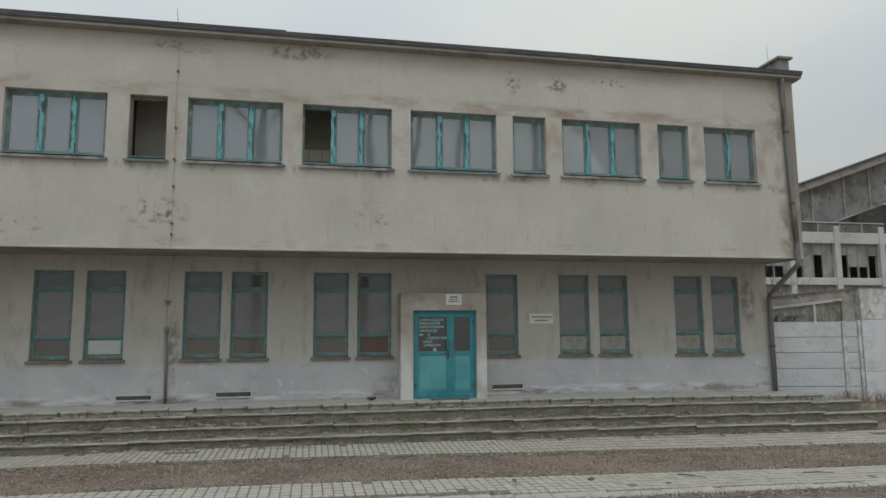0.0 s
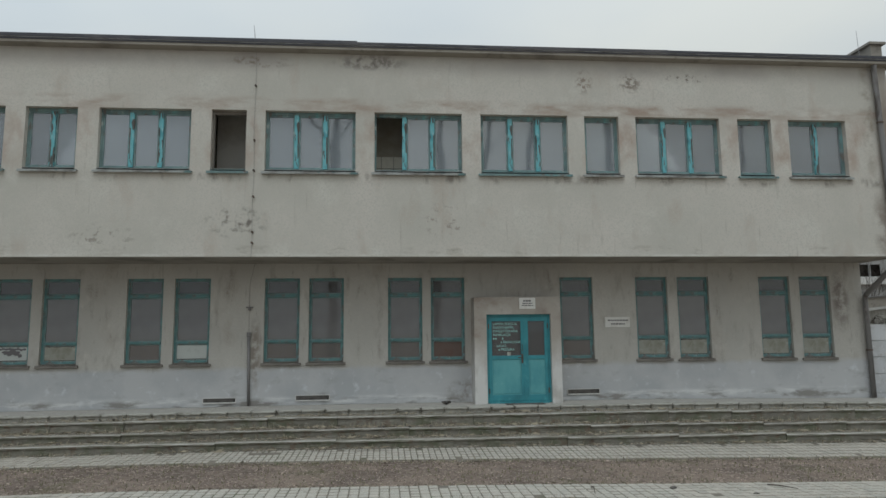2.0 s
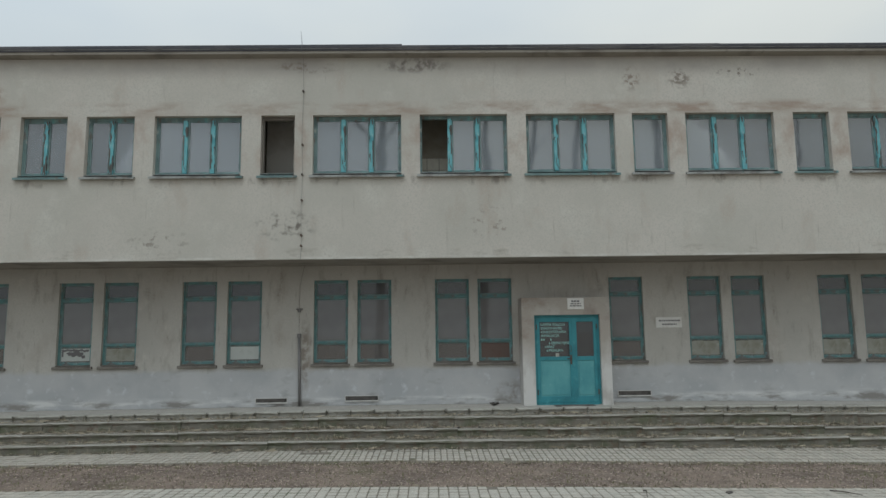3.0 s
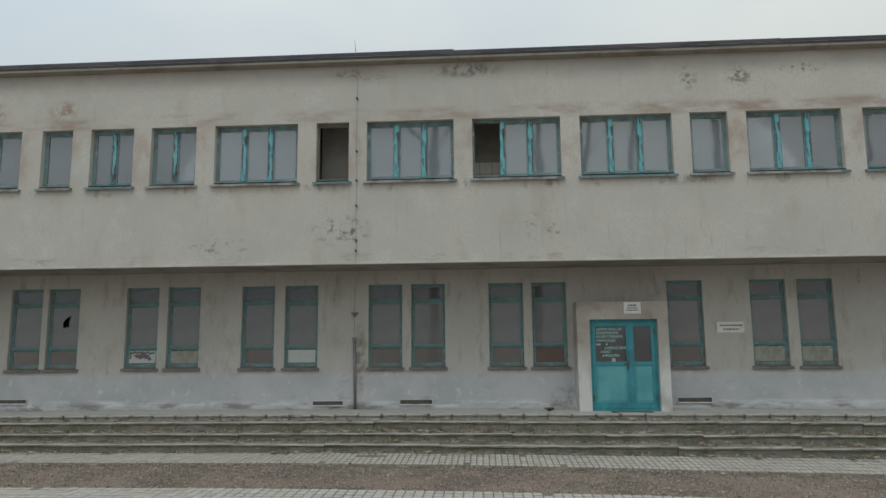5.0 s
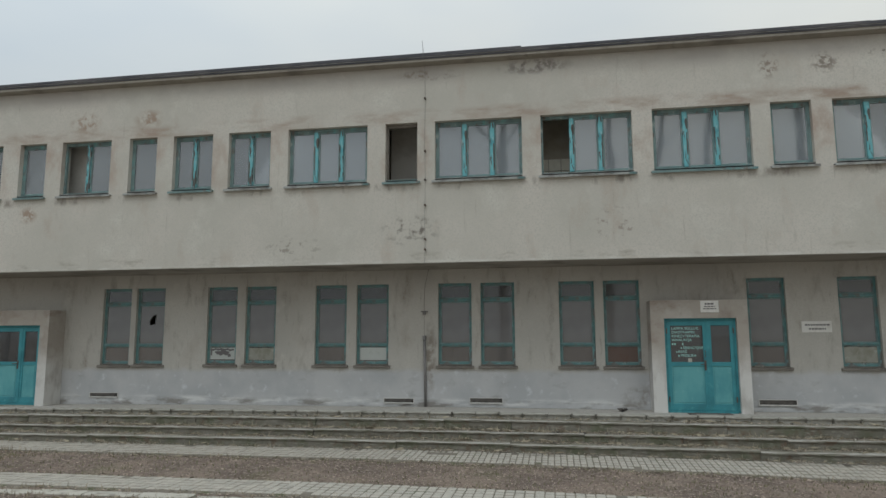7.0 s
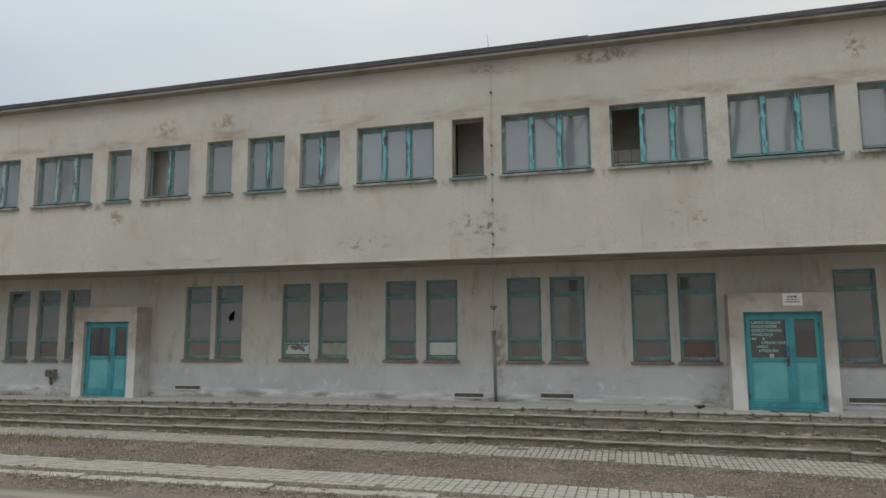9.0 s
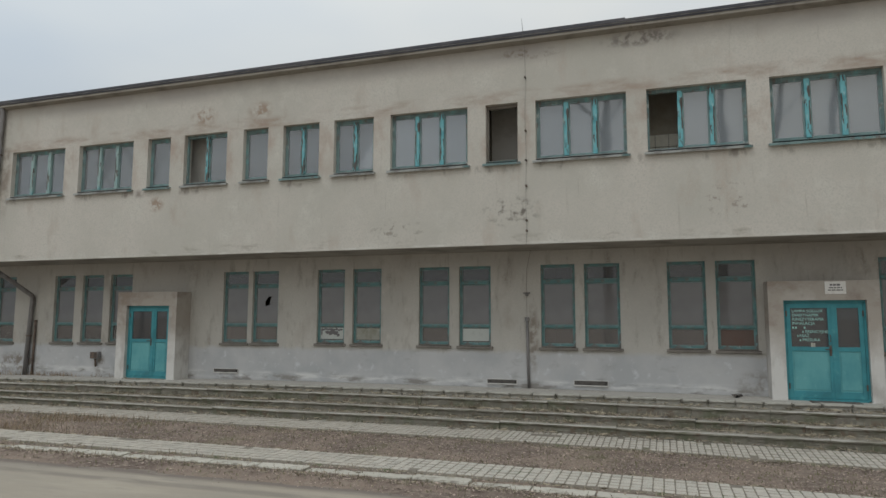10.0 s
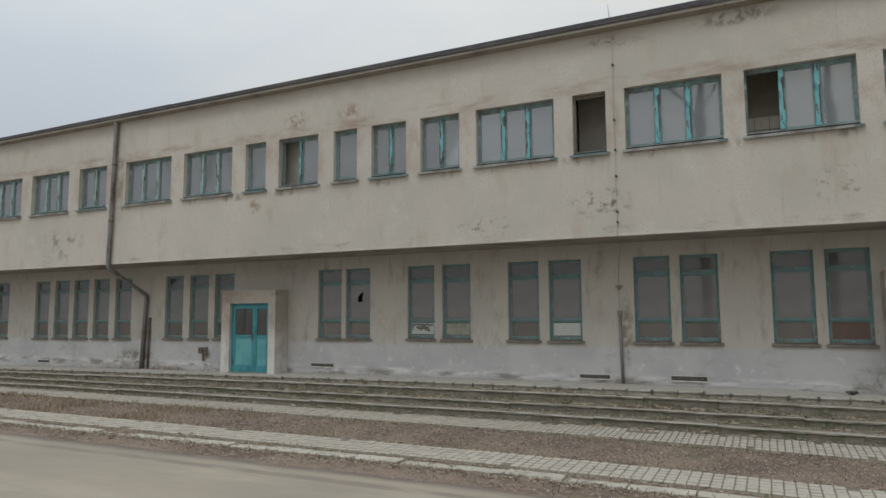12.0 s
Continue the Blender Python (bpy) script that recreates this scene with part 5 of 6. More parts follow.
def bare_tree(x, y, height, seed, lean, label, name="bare_tree", r=0.17, depth=4):
    rng = random.Random(seed)
    z = -0.3 if y < 0 else 0.0
    t = thing(name, (x, y, z), label, "tree", "bare trees")
    bm = bmesh.new()
    top = Vector((lean[0], lean[1], height * 0.62))
    pts = [top * (k / 6) + Vector((rng.uniform(-0.08, 0.08), rng.uniform(-0.08, 0.08), 0)) * (k > 0) for k in range(7)]
    pts[0].z = -0.2
    tube(bm, pts, [r * (1.25 if k == 0 else 1 - 0.07 * k) for k in range(7)], 9, False)
    part("trunk", bm, M_BARK, t, "", True)
    bm = bmesh.new()
    for k in range(4):
        q = pts[-1].lerp(pts[-2], rng.uniform(0, 0.9)) if k else pts[-1]
        d = Vector((math.cos(k * 2.4 + seed), math.sin(k * 2.4 + seed), 1.2 if k else 4)).normalized()
        branch(bm, rng, q, d, height * rng.uniform(0.22, 0.36), r * 0.36, depth - 2, 6)
    part("crown", bm, M_BARK, t, "leafless boughs and twigs", True)


def tall_tree(x, lean, r, seed, boughs):
    """A tall bare trunk across the road. x: where it stands at 12 m up, lean: how far it goes over in the next 3.4 m; boughs: from height, to x and height, radius."""
    rng = random.Random(seed)
    y, z0 = -26.0, -0.3
    foot = x - lean * 1.2
    t = thing("bare_tree", (foot, y, z0), "tall leafless tree across the road", "tree", "bare trees")
    spine = [(0.0, 0.0, 1.4), (3.0, 0.25, 1.2), (7.0, 0.6, 1.1), (12.0, 1.2, 1.0), (13.7, 1.7, 0.93), (15.4, 2.2, 0.85), (18.0, 2.9, 0.6), (22.0, 3.6, 0.25)]
    pts = [Vector((lean * k + (rng.uniform(-0.05, 0.05) if z else 0), rng.uniform(-0.1, 0.1) if z else 0, z - z0 if z else -0.2)) for z, k, q in spine]
    bm = bmesh.new()
    tube(bm, pts, [r * q for z, k, q in spine], 10, False)
    part("trunk", bm, M_BARK, t, "", True)
    bm = bmesh.new()
    for za, xb, zb, rb in boughs:
        k = next(q for q in range(len(pts) - 1) if pts[q + 1].z > za - z0)
        a = pts[k].lerp(pts[k + 1], (za - z0 - pts[k].z) / (pts[k + 1].z - pts[k].z))
        b = Vector((xb - foot, rng.uniform(-0.4, 0.4), zb - z0))
        mid = a.lerp(b, 0.5) + Vector((rng.uniform(-0.12, 0.12), 0, 0.1))
        tube(bm, [a, mid, b], [rb, rb * 0.85, rb * 0.65], 7, False)
        d = (b - a).normalized()
        branch(bm, rng, b, (d + Vector((0, 0, 0.3))).normalized(), 2.4, rb * 0.6, 2, 5)
        branch(bm, rng, mid, (d + Vector((0.5, 0.2, 0.4))).normalized(), 1.3, rb * 0.35, 1, 4)
    for k in range(5):
        q = pts[-1].lerp(pts[-2], rng.uniform(0, 0.9))
        branch(bm, rng, q, Vector((math.cos(k * 2.4 + seed), math.sin(k * 2.4 + seed), 1.2)).normalized(), rng.uniform(2.5, 4.5), r * 0.3, 2, 5)
    part("crown", bm, M_BARK, t, "leafless boughs and twigs", True)


for x, lean, r, seed, boughs in ((-5.5, 0.24, 0.24, 2, [(12.9, -7.1, 15.4, 0.12), (13.2, -4.6, 14.7, 0.09), (13.4, -6.7, 13.8, 0.03)]), (1.05, 0.05, 0.21, 3, []), (3.7, 0.46, 0.17, 4, [(13.0, 5.0, 14.6, 0.04)]),
                                 (6.5, 0.25, 0.19, 5, []), (11.76, -0.18, 0.26, 6, []), (20.4, 0.3, 0.12, 7, [])):
    tall_tree(x, lean, r, seed, boughs)
for x, y, h, seed, lean in ((-40, -25.5, 18, 8, (0.8, 0)), (-45, -26.5, 20, 12, (0.5, 0)), (-52, -27, 19, 9, (-0.8, 0))):
    bare_tree(x, y, h, seed, lean, "tall leafless tree across the road", r=0.2)
bare_tree(38.5, 34, 15.5, 31, (0.5, 0), "thin leafless birch behind the factory hall", "bare_tree", 0.12, 4)
bare_tree(35.3, 33, 13.5, 32, (-0.6, 0), "thin leafless birch behind the factory hall", "bare_tree", 0.10, 4)


def shrub(x, y, z, height, seed):
    rng = random.Random(seed)
    s = thing("shrub", (x, y, z), "leafless tangled shrub beside the shed", "shrub", "shrubs")
    bm = bmesh.new()
    for k in range(9):
        a = rng.uniform(0, math.tau)
        branch(bm, rng, Vector((rng.uniform(-0.3, 0.3), rng.uniform(-0.3, 0.3), 0)), Vector((math.cos(a) * 0.4, math.sin(a) * 0.4, 1)).normalized(), height * rng.uniform(0.6, 1), 0.022, 2, 4)
    part("twigs", bm, M_BARK, s)


for x, y, z, h, seed in ((15.5, 9.5, 0, 5.2, 51), (16.4, 10.2, 0, 5.6, 52), (14.6, 8.9, 0, 4.8, 53), (17.6, 10.5, 0, 5.0, 54), (12.35, 3.1, 0.0, 3.5, 55), (12.3, 4.2, 0.0, 3.9, 56)):
    shrub(x, y, z, h, seed)

vine = thing("dry_vine", (10.75, 0.26, 2.27), "dry leafless vine hanging over the fence", "vine")
rng = random.Random(91)
bm = bmesh.new()
for k in range(26):
    a = Vector((rng.uniform(-0.45, 0.9), rng.uniform(-0.02, 0.12), rng.uniform(-0.02, 0.02)))
    pts = [a]
    d = Vector((rng.uniform(-0.6, 0.6), rng.uniform(-0.3, 0.0), rng.uniform(0.3, 1.0))).normalized()
    for q in range(7):
        pts.append(pts[-1] + d * rng.uniform(0.05, 0.10))
        d = (d + Vector((rng.uniform(-0.4, 0.4), -0.12, -0.34))).normalized()
    tube(bm, pts, [0.007 - 0.0007 * q for q in range(8)], 4, False)
part("stems", bm, M_BARK, vine)

# ---- landing and steps ----
EDGE_BLOCK, EDGE_START = 0.522, -0.115  # blocks of the top step
EDGES = [-1.45, -1.79, -2.07, -2.42]
FALL = [-0.04, 0.145, 0.478, 0.748, 1.0]  # share of the fall from landing to ground


def tread_z(k, x):
    return base_z(x) + (foot_z(x) - base_z(x)) * FALL[k]


M_LANDING = surface("landing_concrete", (0.37, 0.35, 0.315), [
    ((0.36, 0.34, 0.30), 1.2, 0.44, 0.62, (0.6, 1.5, 1)), ((0.26, 0.24, 0.205), 5.0, 0.58, 0.70, (0.4, 1.6, 1)), ((0.50, 0.48, 0.44), 9, 0.55, 0.7, ONE)], 0.93, ((14, 0.4), (90, 0.4)), 0.01)
sheet("pavement_landing", M_LANDING, [X_LEFT + 0.4 * i for i in range(118)] + [10.3], [-1.2, -0.9, -0.5, -0.011], lambda x, y: base_z(x) - 0.012 + lump(x, y, 0.006, 2), "grey concrete landing along the front", "pavement")
steps = thing("stairs", (0, 0, 0), "long worn concrete steps with dirt and dry grass on the treads", "steps", kind="structure")


def tread_surface():
    """Pale worn nosing, the tread behind it under trodden dirt."""
    m, t, p = blank("dirty_tread")
    co = t.nodes.new("ShaderNodeTexCoord").outputs["Object"]
    shift = t.nodes.new("ShaderNodeVectorMath")
    t.links.new(co, shift.inputs[0])
    t.links.new(maths(t, "MULTIPLY", t.nodes.new("ShaderNodeObjectInfo").outputs["Random"], 37.0), shift.inputs[1])
    at = shift.outputs["Vector"]
    c = layered(t, at, (0.385, 0.365, 0.325), (0.27, 0.255, 0.215), 3.0, 0.45, 0.62, stretch=(0.5, 2, 1))
    c = layered(t, at, c, (0.22, 0.20, 0.16), 5.0, 0.60, 0.70, stretch=(0.35, 1.8, 1))
    d = layered(t, at, (0.215, 0.195, 0.155), (0.17, 0.165, 0.115), 2.2, 0.45, 0.62)
    d = layered(t, at, d, (0.36, 0.32, 0.255), 26, 0.56, 0.66)
    sep = t.nodes.new("ShaderNodeSeparateXYZ")
    t.links.new(co, sep.inputs[0])
    nz = node(t, "ShaderNodeTexNoise", Scale=2.6, Detail=5.0, Roughness=0.6)
    t.links.new(at, nz.inputs["Vector"])
    edge = maths(t, "ADD", sep.outputs["Y"], maths(t, "MULTIPLY", nz.outputs["Fac"], 0.24))
    c = masked(t, c, d, ramp(t, edge, 0.15, 0.24, 0.0, 0.9))
    t.links.new(c, p.inputs["Base Color"])
    p.inputs["Roughness"].default_value = 0.95
    bumped(t, p, at, ((8, 0.5), (40, 0.6)), 0.015)
    return m


M_TREAD = tread_surface()
M_EDGE = surface("edge_block_concrete", (0.345, 0.33, 0.29), [
    ((0.31, 0.295, 0.255), 2.0, 0.44, 0.62, ONE), ((0.19, 0.18, 0.145), 5.0, 0.58, 0.70, (0.6, 1, 1.6)), ((0.47, 0.45, 0.41), 11, 0.58, 0.68, (0.4, 1, 2.0))], 0.94, ((14, 0.5), (90, 0.4)), 0.012, pieces=0.07)


def rough_block(w, d, h, seed, top, face):
    """A worn concrete block with its top front edge at the origin's height."""
    rng = random.Random(seed)
    bm = bmesh.new()
    n = 9
    rows = []
    for k in range(n + 1):
        x = -w / 2 + w * k / n
        j = lambda s: rng.uniform(-s, s)
        c = 0.012 + rng.uniform(0, 0.014)
        rows.append([bm.verts.new(v) for v in ((x, 0.03 + j(0.008), -h), (x, 0.03 + j(0.010), -0.062 + j(0.008)), (x, 0.004 + j(0.006), -0.045 + j(0.006)), (x, 0.0 + j(0.007), -c), (x, c + j(0.005), j(0.005)), (x, d * 0.55, j(0.007)), (x, d, j(0.004)), (x, d, -h))])
    for a, b in zip(rows, rows[1:]):
        for k in range(8):
            bm.faces.new((a[k], a[(k + 1) % 8], b[(k + 1) % 8], b[k]))
    bm.faces.new(rows[0])
    bm.faces.new(rows[-1][::-1])
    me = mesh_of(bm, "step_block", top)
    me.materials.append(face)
    # upward faces take the lighter top, upright ones the darker face, as skylight falls
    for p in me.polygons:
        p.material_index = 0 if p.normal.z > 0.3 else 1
    return me


rng = random.Random(77)
for k, (edge, length, depth, high) in enumerate(zip(EDGES, (EDGE_BLOCK, 1.46, 1.95, 2.4), (0.26, 0.36, 0.30, 0.38), (0.30, 0.30, 0.30, 0.32))):
    shapes = [rough_block(length - (0.014, 0.006, 0.006, 0.004)[k], depth, high, 10 * k + s, M_TREAD if k else M_EDGE, M_MOSSY_SHADE if k else M_EDGE) for s in range(5)]
    x, end = X_LEFT + (EDGE_START if k == 0 else 0.0), (10.2, 10.3, 10.25, 10.1)[k]
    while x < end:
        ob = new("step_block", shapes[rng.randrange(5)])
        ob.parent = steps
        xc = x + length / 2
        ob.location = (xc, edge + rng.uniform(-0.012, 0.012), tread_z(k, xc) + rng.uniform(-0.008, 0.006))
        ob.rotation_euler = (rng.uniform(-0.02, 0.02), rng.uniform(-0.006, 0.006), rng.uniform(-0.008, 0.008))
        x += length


# ---- paved strips, kerb ----
def paver_mesh(name, w, d, material):
    bm = bmesh.new()
    box(bm, -w / 2, w / 2, -d / 2, d / 2, -0.08, 0.0, 0.009)
    return mesh_of(bm, name, material)


M_BED = surface("joint_dirt", (0.175, 0.155, 0.125), [((0.25, 0.22, 0.17), 6, 0.5, 0.66, ONE), ((0.09, 0.10, 0.05), 3, 0.55, 0.68, ONE)], 0.97, ((40, 0.6),), 0.01)


def strip(label, y0, rows, px, py, near, lift, seed, gaps, joint, climbs=False, extra=99.0):
    """A strip of pavers: single pieces along the near stretch, the rest joined."""
    rng = random.Random(seed)

    def rise(bx):
        return (foot_z(bx) - 0.015 - ground_z(bx) - lift) / (rows * py) if climbs else 0.0

    s = thing("pavement", (0, 0, 0), label, "pavement", "paved strips", "structure")
    single = paver_mesh("paver", px - joint, py - joint * 2.6, M_PAVER)
    verts, faces = [], []
    x = X_LEFT
    while x < 13:
        for r in range(rows + (x > extra)):
            xc, yc = x + px / 2, y0 - (r + 0.5) * py
            z = ground_z(xc) + lift + rise(xc) * (yc - y0 + rows * py) + rng.uniform(-0.003, 0.005)
            tilt = (rng.uniform(-0.02, 0.02) + math.atan(rise(xc)), rng.uniform(-0.02, 0.02), rng.uniform(-0.02, 0.02))
            if (r in (0, rows - 1) and rng.random() < gaps) or noise.noise(Vector((xc * 0.7, yc * 1.3, seed))) > 0.72:
                continue
            if near[0] < xc < near[1]:
                ob = new("paver", single)
                ob.parent = s
                ob.location, ob.rotation_euler = (xc, yc, z), tilt
            else:
                m = pose(xc, yc, z, *[math.degrees(a) for a in tilt])
                k = len(verts)
                hx, hy = px / 2 - joint / 2, py / 2 - joint * 1.3
                for a, b, c in ((-hx, -hy, -0.05), (hx, -hy, -0.05), (hx, hy, -0.05), (-hx, hy, -0.05), (-hx, -hy, -0.005), (hx, -hy, -0.005), (hx, hy, -0.005), (-hx, hy, -0.005),
                                (-hx + 0.006, -hy + 0.006, 0), (hx - 0.006, -hy + 0.006, 0), (hx - 0.006, hy - 0.006, 0), (-hx + 0.006, hy - 0.006, 0)):
                    verts.append(m @ Vector((a, b, c)))
                for q in range(4):
                    faces.append((k + q, k + (q + 1) % 4, k + 4 + (q + 1) % 4, k + 4 + q))
                    faces.append((k + 4 + q, k + 4 + (q + 1) % 4, k + 8 + (q + 1) % 4, k + 8 + q))
                faces.append((k + 8, k + 9, k + 10, k + 11))
        x += px
    sheet("pavement_bed", M_BED, [X_LEFT + 0.5 * i for i in range(int((13 - X_LEFT) / 0.5) + 1)], [y0 + 0.03] + [y0 - py * k * 0.5 for k in range(2 * rows + 1)] + [y0 - py * rows - 0.05],
          lambda bx, by: ground_z(bx) + lift + rise(bx) * (by - y0 + rows * py) - 0.006 + lump(bx, by, 0.003, 4) - (0.06 if by > y0 + 0.01 or by < y0 - py * rows - 0.01 else 0.0), "dark dirt in the joints of the pavers", "pavement")
    me = bpy.data.meshes.new("pavers")
    me.from_pydata(verts, [], faces)
    me.materials.append(M_PAVERS)
    ob = new("pavers", me)
    ob.parent = s
    tagged(ob, kind="stuff")


strip("strip of small pale concrete pavers at the foot of the steps", -2.44, 5, 0.121, 0.21, (-5.5, 1.7), 0.022, 3, 0.03, 0.016, True)
strip("pale concrete paver path between soil strips", -5.74, 5, 0.15, 0.175, (-7.0, 2.0), 0.038, 8, 0.04, 0.013, False, 0.4)

kerbs = thing("kerb", (0, 0, 0), "row of pale worn kerbstones along the road", "kerb", kind="structure")
shapes = [rough_block(0.86, 0.23, 0.3, 200 + s, M_KERB, M_KERB) for s in range(5)]
for me in shapes:
    me.materials.clear()
    me.materials.append(M_KERB)
rng = random.Random(21)
x = X_LEFT
while x < 16:
    ob = new("kerbstone", shapes[rng.randrange(5)])
    ob.parent = kerbs
    ob.location = (x + 0.44, -7.04 + rng.uniform(-0.03, 0.03), ground_z(x) + 0.012 + rng.uniform(-0.012, 0.02))
    ob.rotation_euler = (rng.uniform(-0.06, 0.06), rng.uniform(-0.012, 0.012), rng.uniform(-0.025, 0.025))
    x += 0.885


# ---- litter and dry grass ----
def litter(name, material, count, seed, spots, size, label, flat=True, slim=0.45):
    """Many small leaves or blades, laid by spots() which gives a place."""
    rng = random.Random(seed)
    verts, faces = [], []
    for _ in range(count):
        x, y, z = spots(rng)
        k = len(verts)
        s = rng.uniform(*size)
        a = rng.uniform(0, math.tau)
        if flat:
            c, d = math.cos(a) * s, math.sin(a) * s
            up = [rng.uniform(0, 0.5) * s for _ in range(4)]
            verts += [(x - c, y - d, z + up[0]), (x + d * slim, y - c * slim, z + up[1]), (x + c, y + d, z + up[2]), (x - d * slim, y + c * slim, z + up[3])]
            faces.append((k, k + 1, k + 2, k + 3))
        else:
            w = 0.004 + min(s, 0.12) * 0.02
            lx, ly = rng.uniform(-0.7, 0.7) * s, rng.uniform(-0.5, 0.5) * s
            c, d = math.cos(a) * w, math.sin(a) * w
            verts += [(x - c, y - d, z - 0.01), (x + c, y + d, z - 0.01), (x + lx * 0.5 + c * 0.6, y + ly * 0.5 + d * 0.6, z + s * 0.6), (x + lx * 0.5 - c * 0.6, y + ly * 0.5 - d * 0.6, z + s * 0.6), (x + lx, y + ly, z + s * 0.85)]
            faces += [(k, k + 1, k + 2, k + 3), (k + 3, k + 2, k + 4)]
    me = bpy.data.meshes.new(name)
    me.from_pydata(verts, [], faces)
    me.materials.append(material)
    tagged(new(name, me), label, "litter" if flat else "grass", kind="stuff")


def on_soil(rng):
    x = rng.uniform(-30, 14)
    if rng.random() < 0.72:
        y = rng.uniform(-5.8, -3.45)
    elif rng.random() < 0.75:
        y = rng.uniform(-7.5, -6.95) if rng.random() < 0.8 else rng.gauss(-7.6, 0.2)
    else:
        y = rng.gauss(-3.5, 0.12)
    return x, y, earth(x, y) + 0.006


def on_edges(rng):
    x = rng.uniform(-30, 14)
    y = rng.choice((-3.52, -5.72, -7.2, -6.75)) + rng.gauss(0, 0.10)
    return x, y, earth(x, y) + 0.01


def on_treads(rng):
    while True:
        x = rng.uniform(-32, 10)
        k = rng.choice((1, 2, 2, 2, 3, 3, 4))
        if rng.random() < 0.28 + 1.3 * max(0.0, noise.noise(Vector((x * 1.7, k * 3.7, 8.0)))):
            break
    back = EDGES[k - 1]
    y = back - abs(rng.gauss(0, 0.13)) - (0.05 if k == 1 else 0.01)
    return x, y, tread_z(k, x) + 0.004


def on_bank(rng):
    x = rng.uniform(10.1, 14.5)
    y = rng.uniform(-4.5, 0.6)
    if x > 12.6 and y > -0.4:
        y = rng.uniform(-2.5, -0.4)
    return x, y, earth(x, y)


def at_shed_foot(rng):
    x = rng.uniform(10.3, 13.6)
    y = (0.30 - 0.244 * (x - 10.12) if x < 12.7 else -0.38) - abs(rng.gauss(0, 0.16)) - 0.06
    return x, y, earth(x, y)


def at_wall_foot(rng):
    x = rng.choice((rng.gauss(-22.6, 1.3), rng.gauss(-20.6, 0.8), rng.uniform(-29, -18)))
    y = -0.03 - abs(rng.gauss(0, 0.12))
    return x, y, base_z(x) - 0.012


litter("wall_weeds", M_FOX, 420, 33, at_wall_foot, (0.03, 0.2), "withered weeds along the foot of the wall", False)
litter("dry_stalks", M_FOX, 420, 9, at_shed_foot, (0.12, 0.5), "tall dry stalks at the foot of the shed", False)
litter("leaf_litter", M_LITTER, 70000, 1, on_soil, (0.008, 0.028), "brown dry leaves strewn over the soil strips")
litter("leaf_heaps", M_LITTER, 14000, 2, on_edges, (0.01, 0.035), "dry leaves and twigs gathered along the paving edges")
def in_joints(rng):
    while True:
        j = rng.randint(14, 90)
        if rng.random() < 0.5 + noise.noise(Vector((j * 0.83, 4.0, 0.0))):
            break
    x = X_LEFT + EDGE_START + EDGE_BLOCK * j + rng.gauss(0, 0.02)
    return x, EDGES[0] - 0.005 - abs(rng.gauss(0, 0.012)), tread_z(0, x) - rng.uniform(0.0, 0.11)


M_DARKMOSS = surface("dark_moss", (0.12, 0.11, 0.085), (), 0.95, (), pieces=0.4, island=True)
litter("joint_moss", M_DARKMOSS, 2600, 31, in_joints, (0.008, 0.028), "dark moss in the joints of the top step", False)
litter("step_litter", M_LITTER, 26000, 3, on_treads, (0.008, 0.026), "dry leaves and dirt on the treads")
litter("dry_grass", M_STRAW, 3600, 4, on_treads, (0.03, 0.15), "dry yellow grass growing on the steps", False)
M_CRUMB = surface("pale_crumbs", (0.44, 0.42, 0.36), (), 0.9, (), pieces=0.5, island=True)
litter("step_crumbs", M_CRUMB, 15000, 16, on_treads, (0.006, 0.022), "pale crumbs of concrete and leaves on the treads")
litter("fallen_straw", M_STRAW, 6500, 14, on_treads, (0.03, 0.12), "dry straw lying on the treads", True, 0.07)
litter("edge_straw", M_STRAW, 6000, 15, on_edges, (0.03, 0.08), "dry straw lying along the paving edges", True, 0.08)
litter("verge_grass", M_STRAW, 9000, 5, on_edges, (0.03, 0.11), "dry grass along the paving edges", False)
litter("soil_grass", M_GREEN, 10000, 6, on_soil, (0.02, 0.06), "sparse short grass on the soil", False)
def on_left_soil(rng):
    while True:
        x, y = rng.uniform(-34, -13), rng.uniform(-5.8, -3.3)
        if noise.noise(Vector((x * 0.6, y * 0.9, 5.0))) + rng.gauss(0, 0.35) > -0.1 + (x + 34) * 0.02:
            return x, y, earth(x, y)


litter("tall_grass", M_FOX, 9000, 8, on_left_soil, (0.06, 0.2), "taller dry grass on the soil strip", False)
litter("bank_grass", M_STRAW, 3500, 7, on_bank, (0.05, 0.2), "dry grass on the bank beside the shed", False)


# ---- small loose things ----
def stone(x, y, z, size, seed, label, category="stone"):
    rng = random.Random(seed)
    bm = bmesh.new()
    bmesh.ops.create_icosphere(bm, subdivisions=2, radius=1.0)
    for v in bm.verts:
        k = 1 + 0.22 * noise.noise(v.co * 1.6 + Vector((seed, 0, 0)))
        v.co = Vector((v.co.x * size[0], v.co.y * size[1], v.co.z * size[2])) * k
    ob = part("stone", bm, M_STONE)
    ob.location = (x, y, z + size[2] * 0.7)
    ob.rotation_euler = (0, 0, rng.uniform(0, 3))
    tagged(ob, label, category, "loose stones")


M_STONE = surface("dark_stone", (0.13, 0.115, 0.10), [((0.07, 0.065, 0.06), 9, 0.45, 0.6, ONE)], 0.9, ((40, 0.5),), 0.01)
M_PALESTONE = surface("pale_rubble", (0.42, 0.40, 0.36), [((0.3, 0.28, 0.25), 9, 0.45, 0.6, ONE)], 0.9, ((40, 0.5),), 0.01)
for x, y, size, seed in ((2.03, -6.10, (0.06, 0.04, 0.028), 1), (3.14, -6.52, (0.045, 0.03, 0.02), 2)):
    stone(x, y, ground_z(x) + 0.03, size, seed, "dark stone lying on the pavers")
rng = random.Random(61)
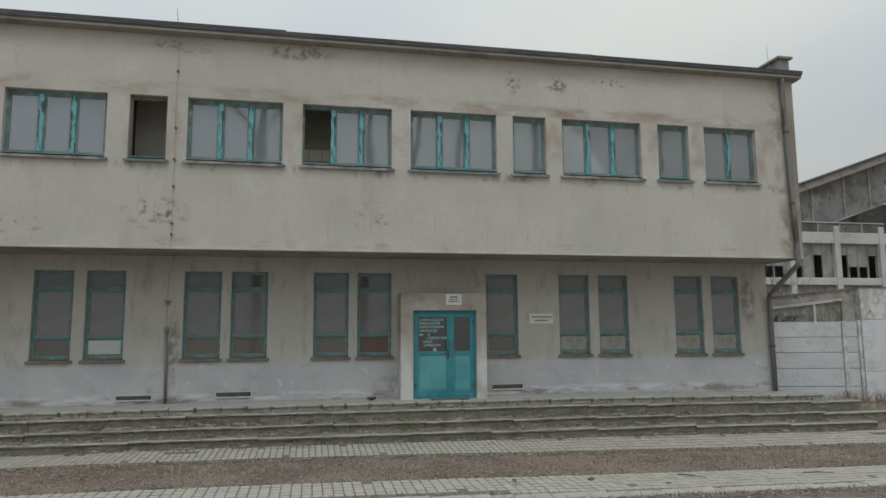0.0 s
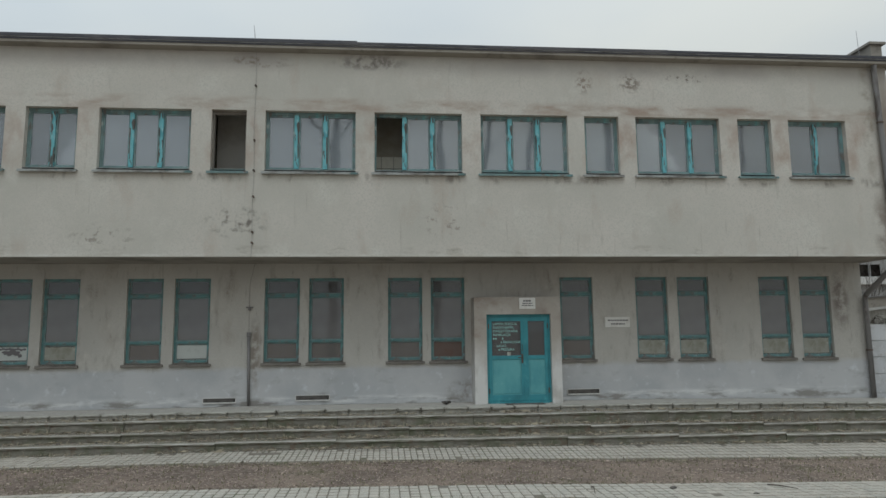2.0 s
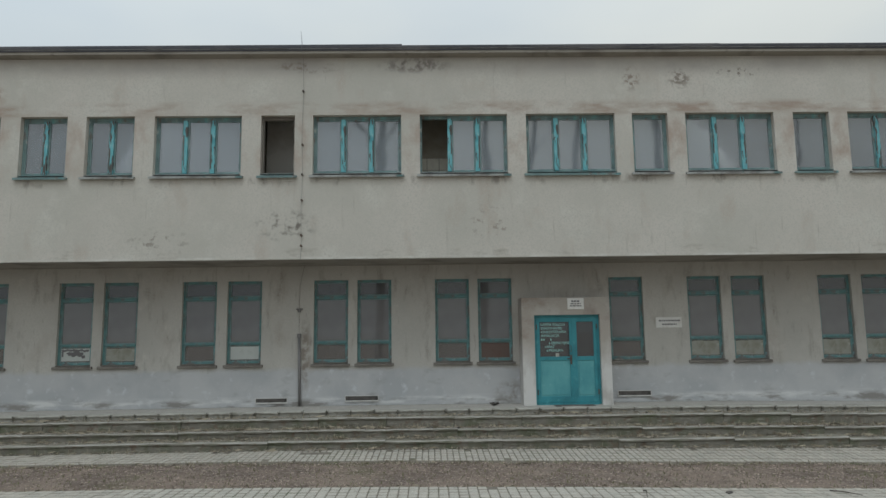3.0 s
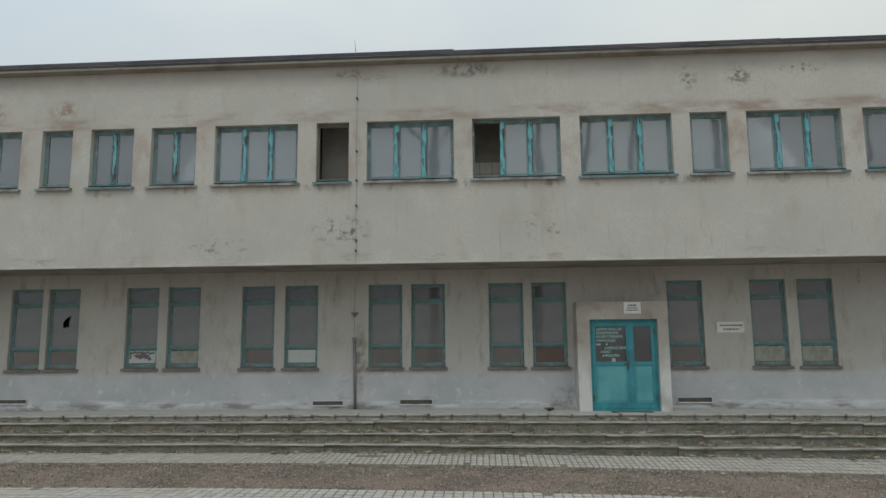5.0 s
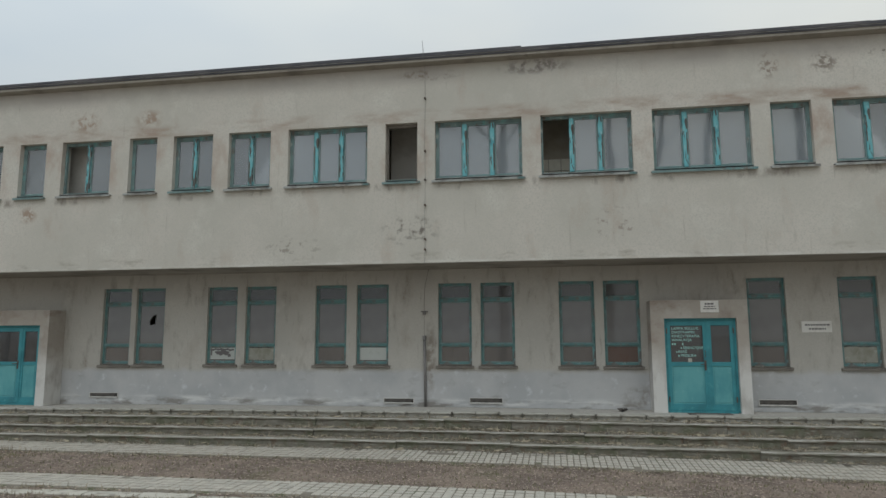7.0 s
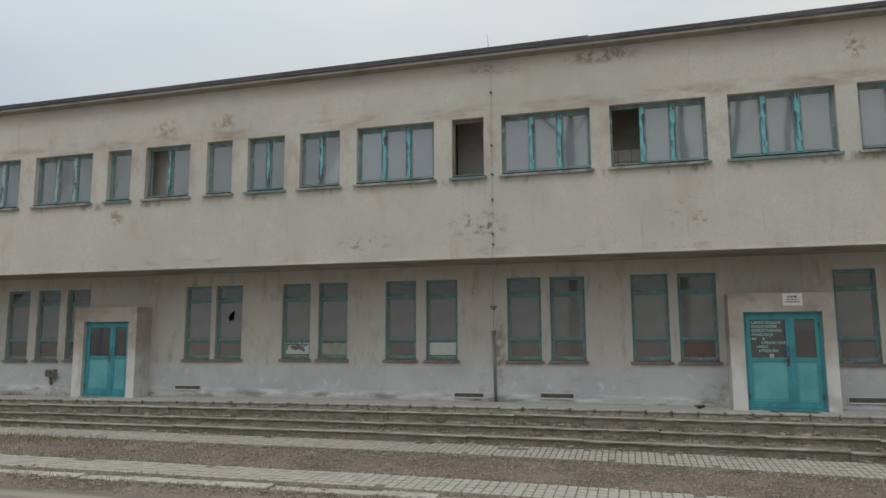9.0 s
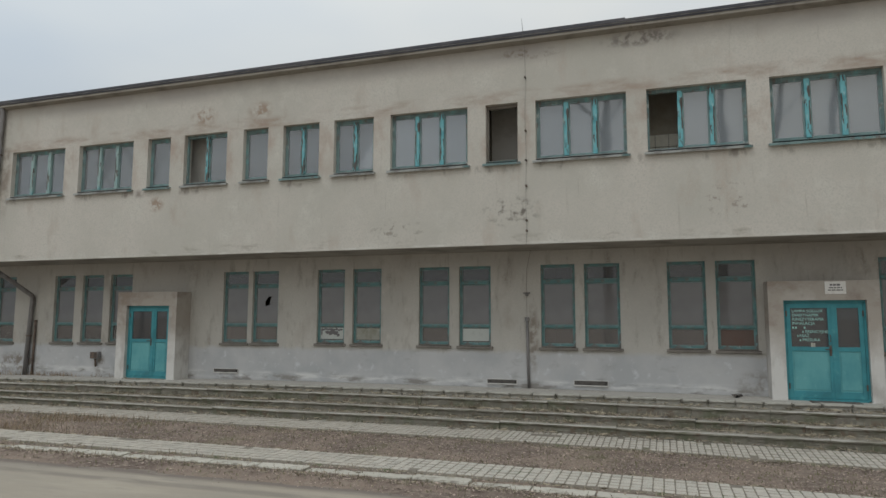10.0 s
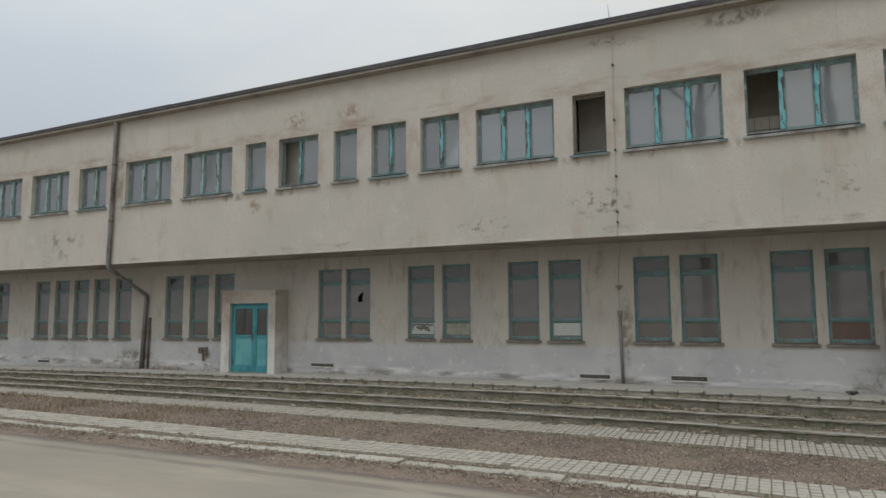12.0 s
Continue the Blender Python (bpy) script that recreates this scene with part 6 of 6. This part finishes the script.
for k in range(26):
    x, c = rng.uniform(-12, 9.5), rng.choice((1, 2, 3))
    y = EDGES[c - 1] - rng.uniform(0.03, 0.2)
    stone(x, y, tread_z(c, x), (rng.uniform(0.02, 0.05), rng.uniform(0.02, 0.04), rng.uniform(0.012, 0.025)), 100 + k, "small lump of dirt on a step")


def stick(points, z, label):
    bm = bmesh.new()
    o = Vector((points[0][0], points[0][1], 0))
    tube(bm, [Vector((px, py, z + dz)) - o for px, py, dz in points], [0.010] * (len(points) - 1) + [0.004], 6)
    ob = part("stick", bm, M_BARK)
    ob.location = o
    tagged(ob, label, "stick", "dry sticks")


for points in (((3.65, -5.94, 0.0), (3.75, -6.1, 0.02), (3.93, -6.31, 0.01)), ((0.76, -6.0, 0.0), (0.74, -6.2, 0.05), (0.68, -6.45, 0.01)), ((5.9, -6.1, 0.0), (6.1, -6.2, 0.02), (6.4, -6.22, 0.0))):
    stick(points, ground_z(points[0][0]) + 0.045, "thin dry stick lying on the pavers")

mat_ob = thing("door_mat", (0.85, -0.80, base_z(0.85) - 0.006), "thin dark worn mat before the door", "mat")
bm = bmesh.new()
box(bm, -0.46, 0.46, -0.13, 0.13, 0.0, 0.014, 0.004)
part("pad", bm, M_STONE, mat_ob)
bm = bmesh.new()
for k in range(14):
    box(bm, -0.45 + k * 0.066, -0.42 + k * 0.066, -0.12, 0.12, 0.0145, 0.018)
part("ribs", bm, M_STONE, mat_ob, "worn ribs")

weed = thing("weed", (-0.98, -0.52, base_z(-1) - 0.012), "low dark withered weed in a joint of the landing", "weed")
rng = random.Random(12)
bm = bmesh.new()
for k in range(70):
    a, l = rng.uniform(0, math.tau), rng.uniform(0.05, 0.14)
    c, s_ = math.cos(a), math.sin(a)
    v = [bm.verts.new(p) for p in ((-s_ * 0.008, c * 0.008, 0), (s_ * 0.008, -c * 0.008, 0), (c * l * 0.6 + s_ * 0.012, s_ * l * 0.6 - c * 0.012, l * 0.6), (c * l, s_ * l, l * rng.uniform(0.3, 0.7)))]
    bm.faces.new(v[:3])
    bm.faces.new((v[0], v[2], v[3]))
part("leaves", bm, M_STONE, weed)

rubble = thing("rubble", (2.06, -0.045, sill_z(2.388) - 0.01), "few pale crumbs of plaster on the window sill", "rubble")
rng = random.Random(5)
for k in range(4):
    bm = bmesh.new()
    bmesh.ops.create_icosphere(bm, subdivisions=1, radius=rng.uniform(0.022, 0.035))
    for v in bm.verts:
        v.co = v.co * (1 + 0.3 * noise.noise(v.co * 40)) + Vector((0.05 * k, rng.uniform(-0.01, 0.03), 0.02))
    part("crumb", bm, M_PALESTONE, rubble)
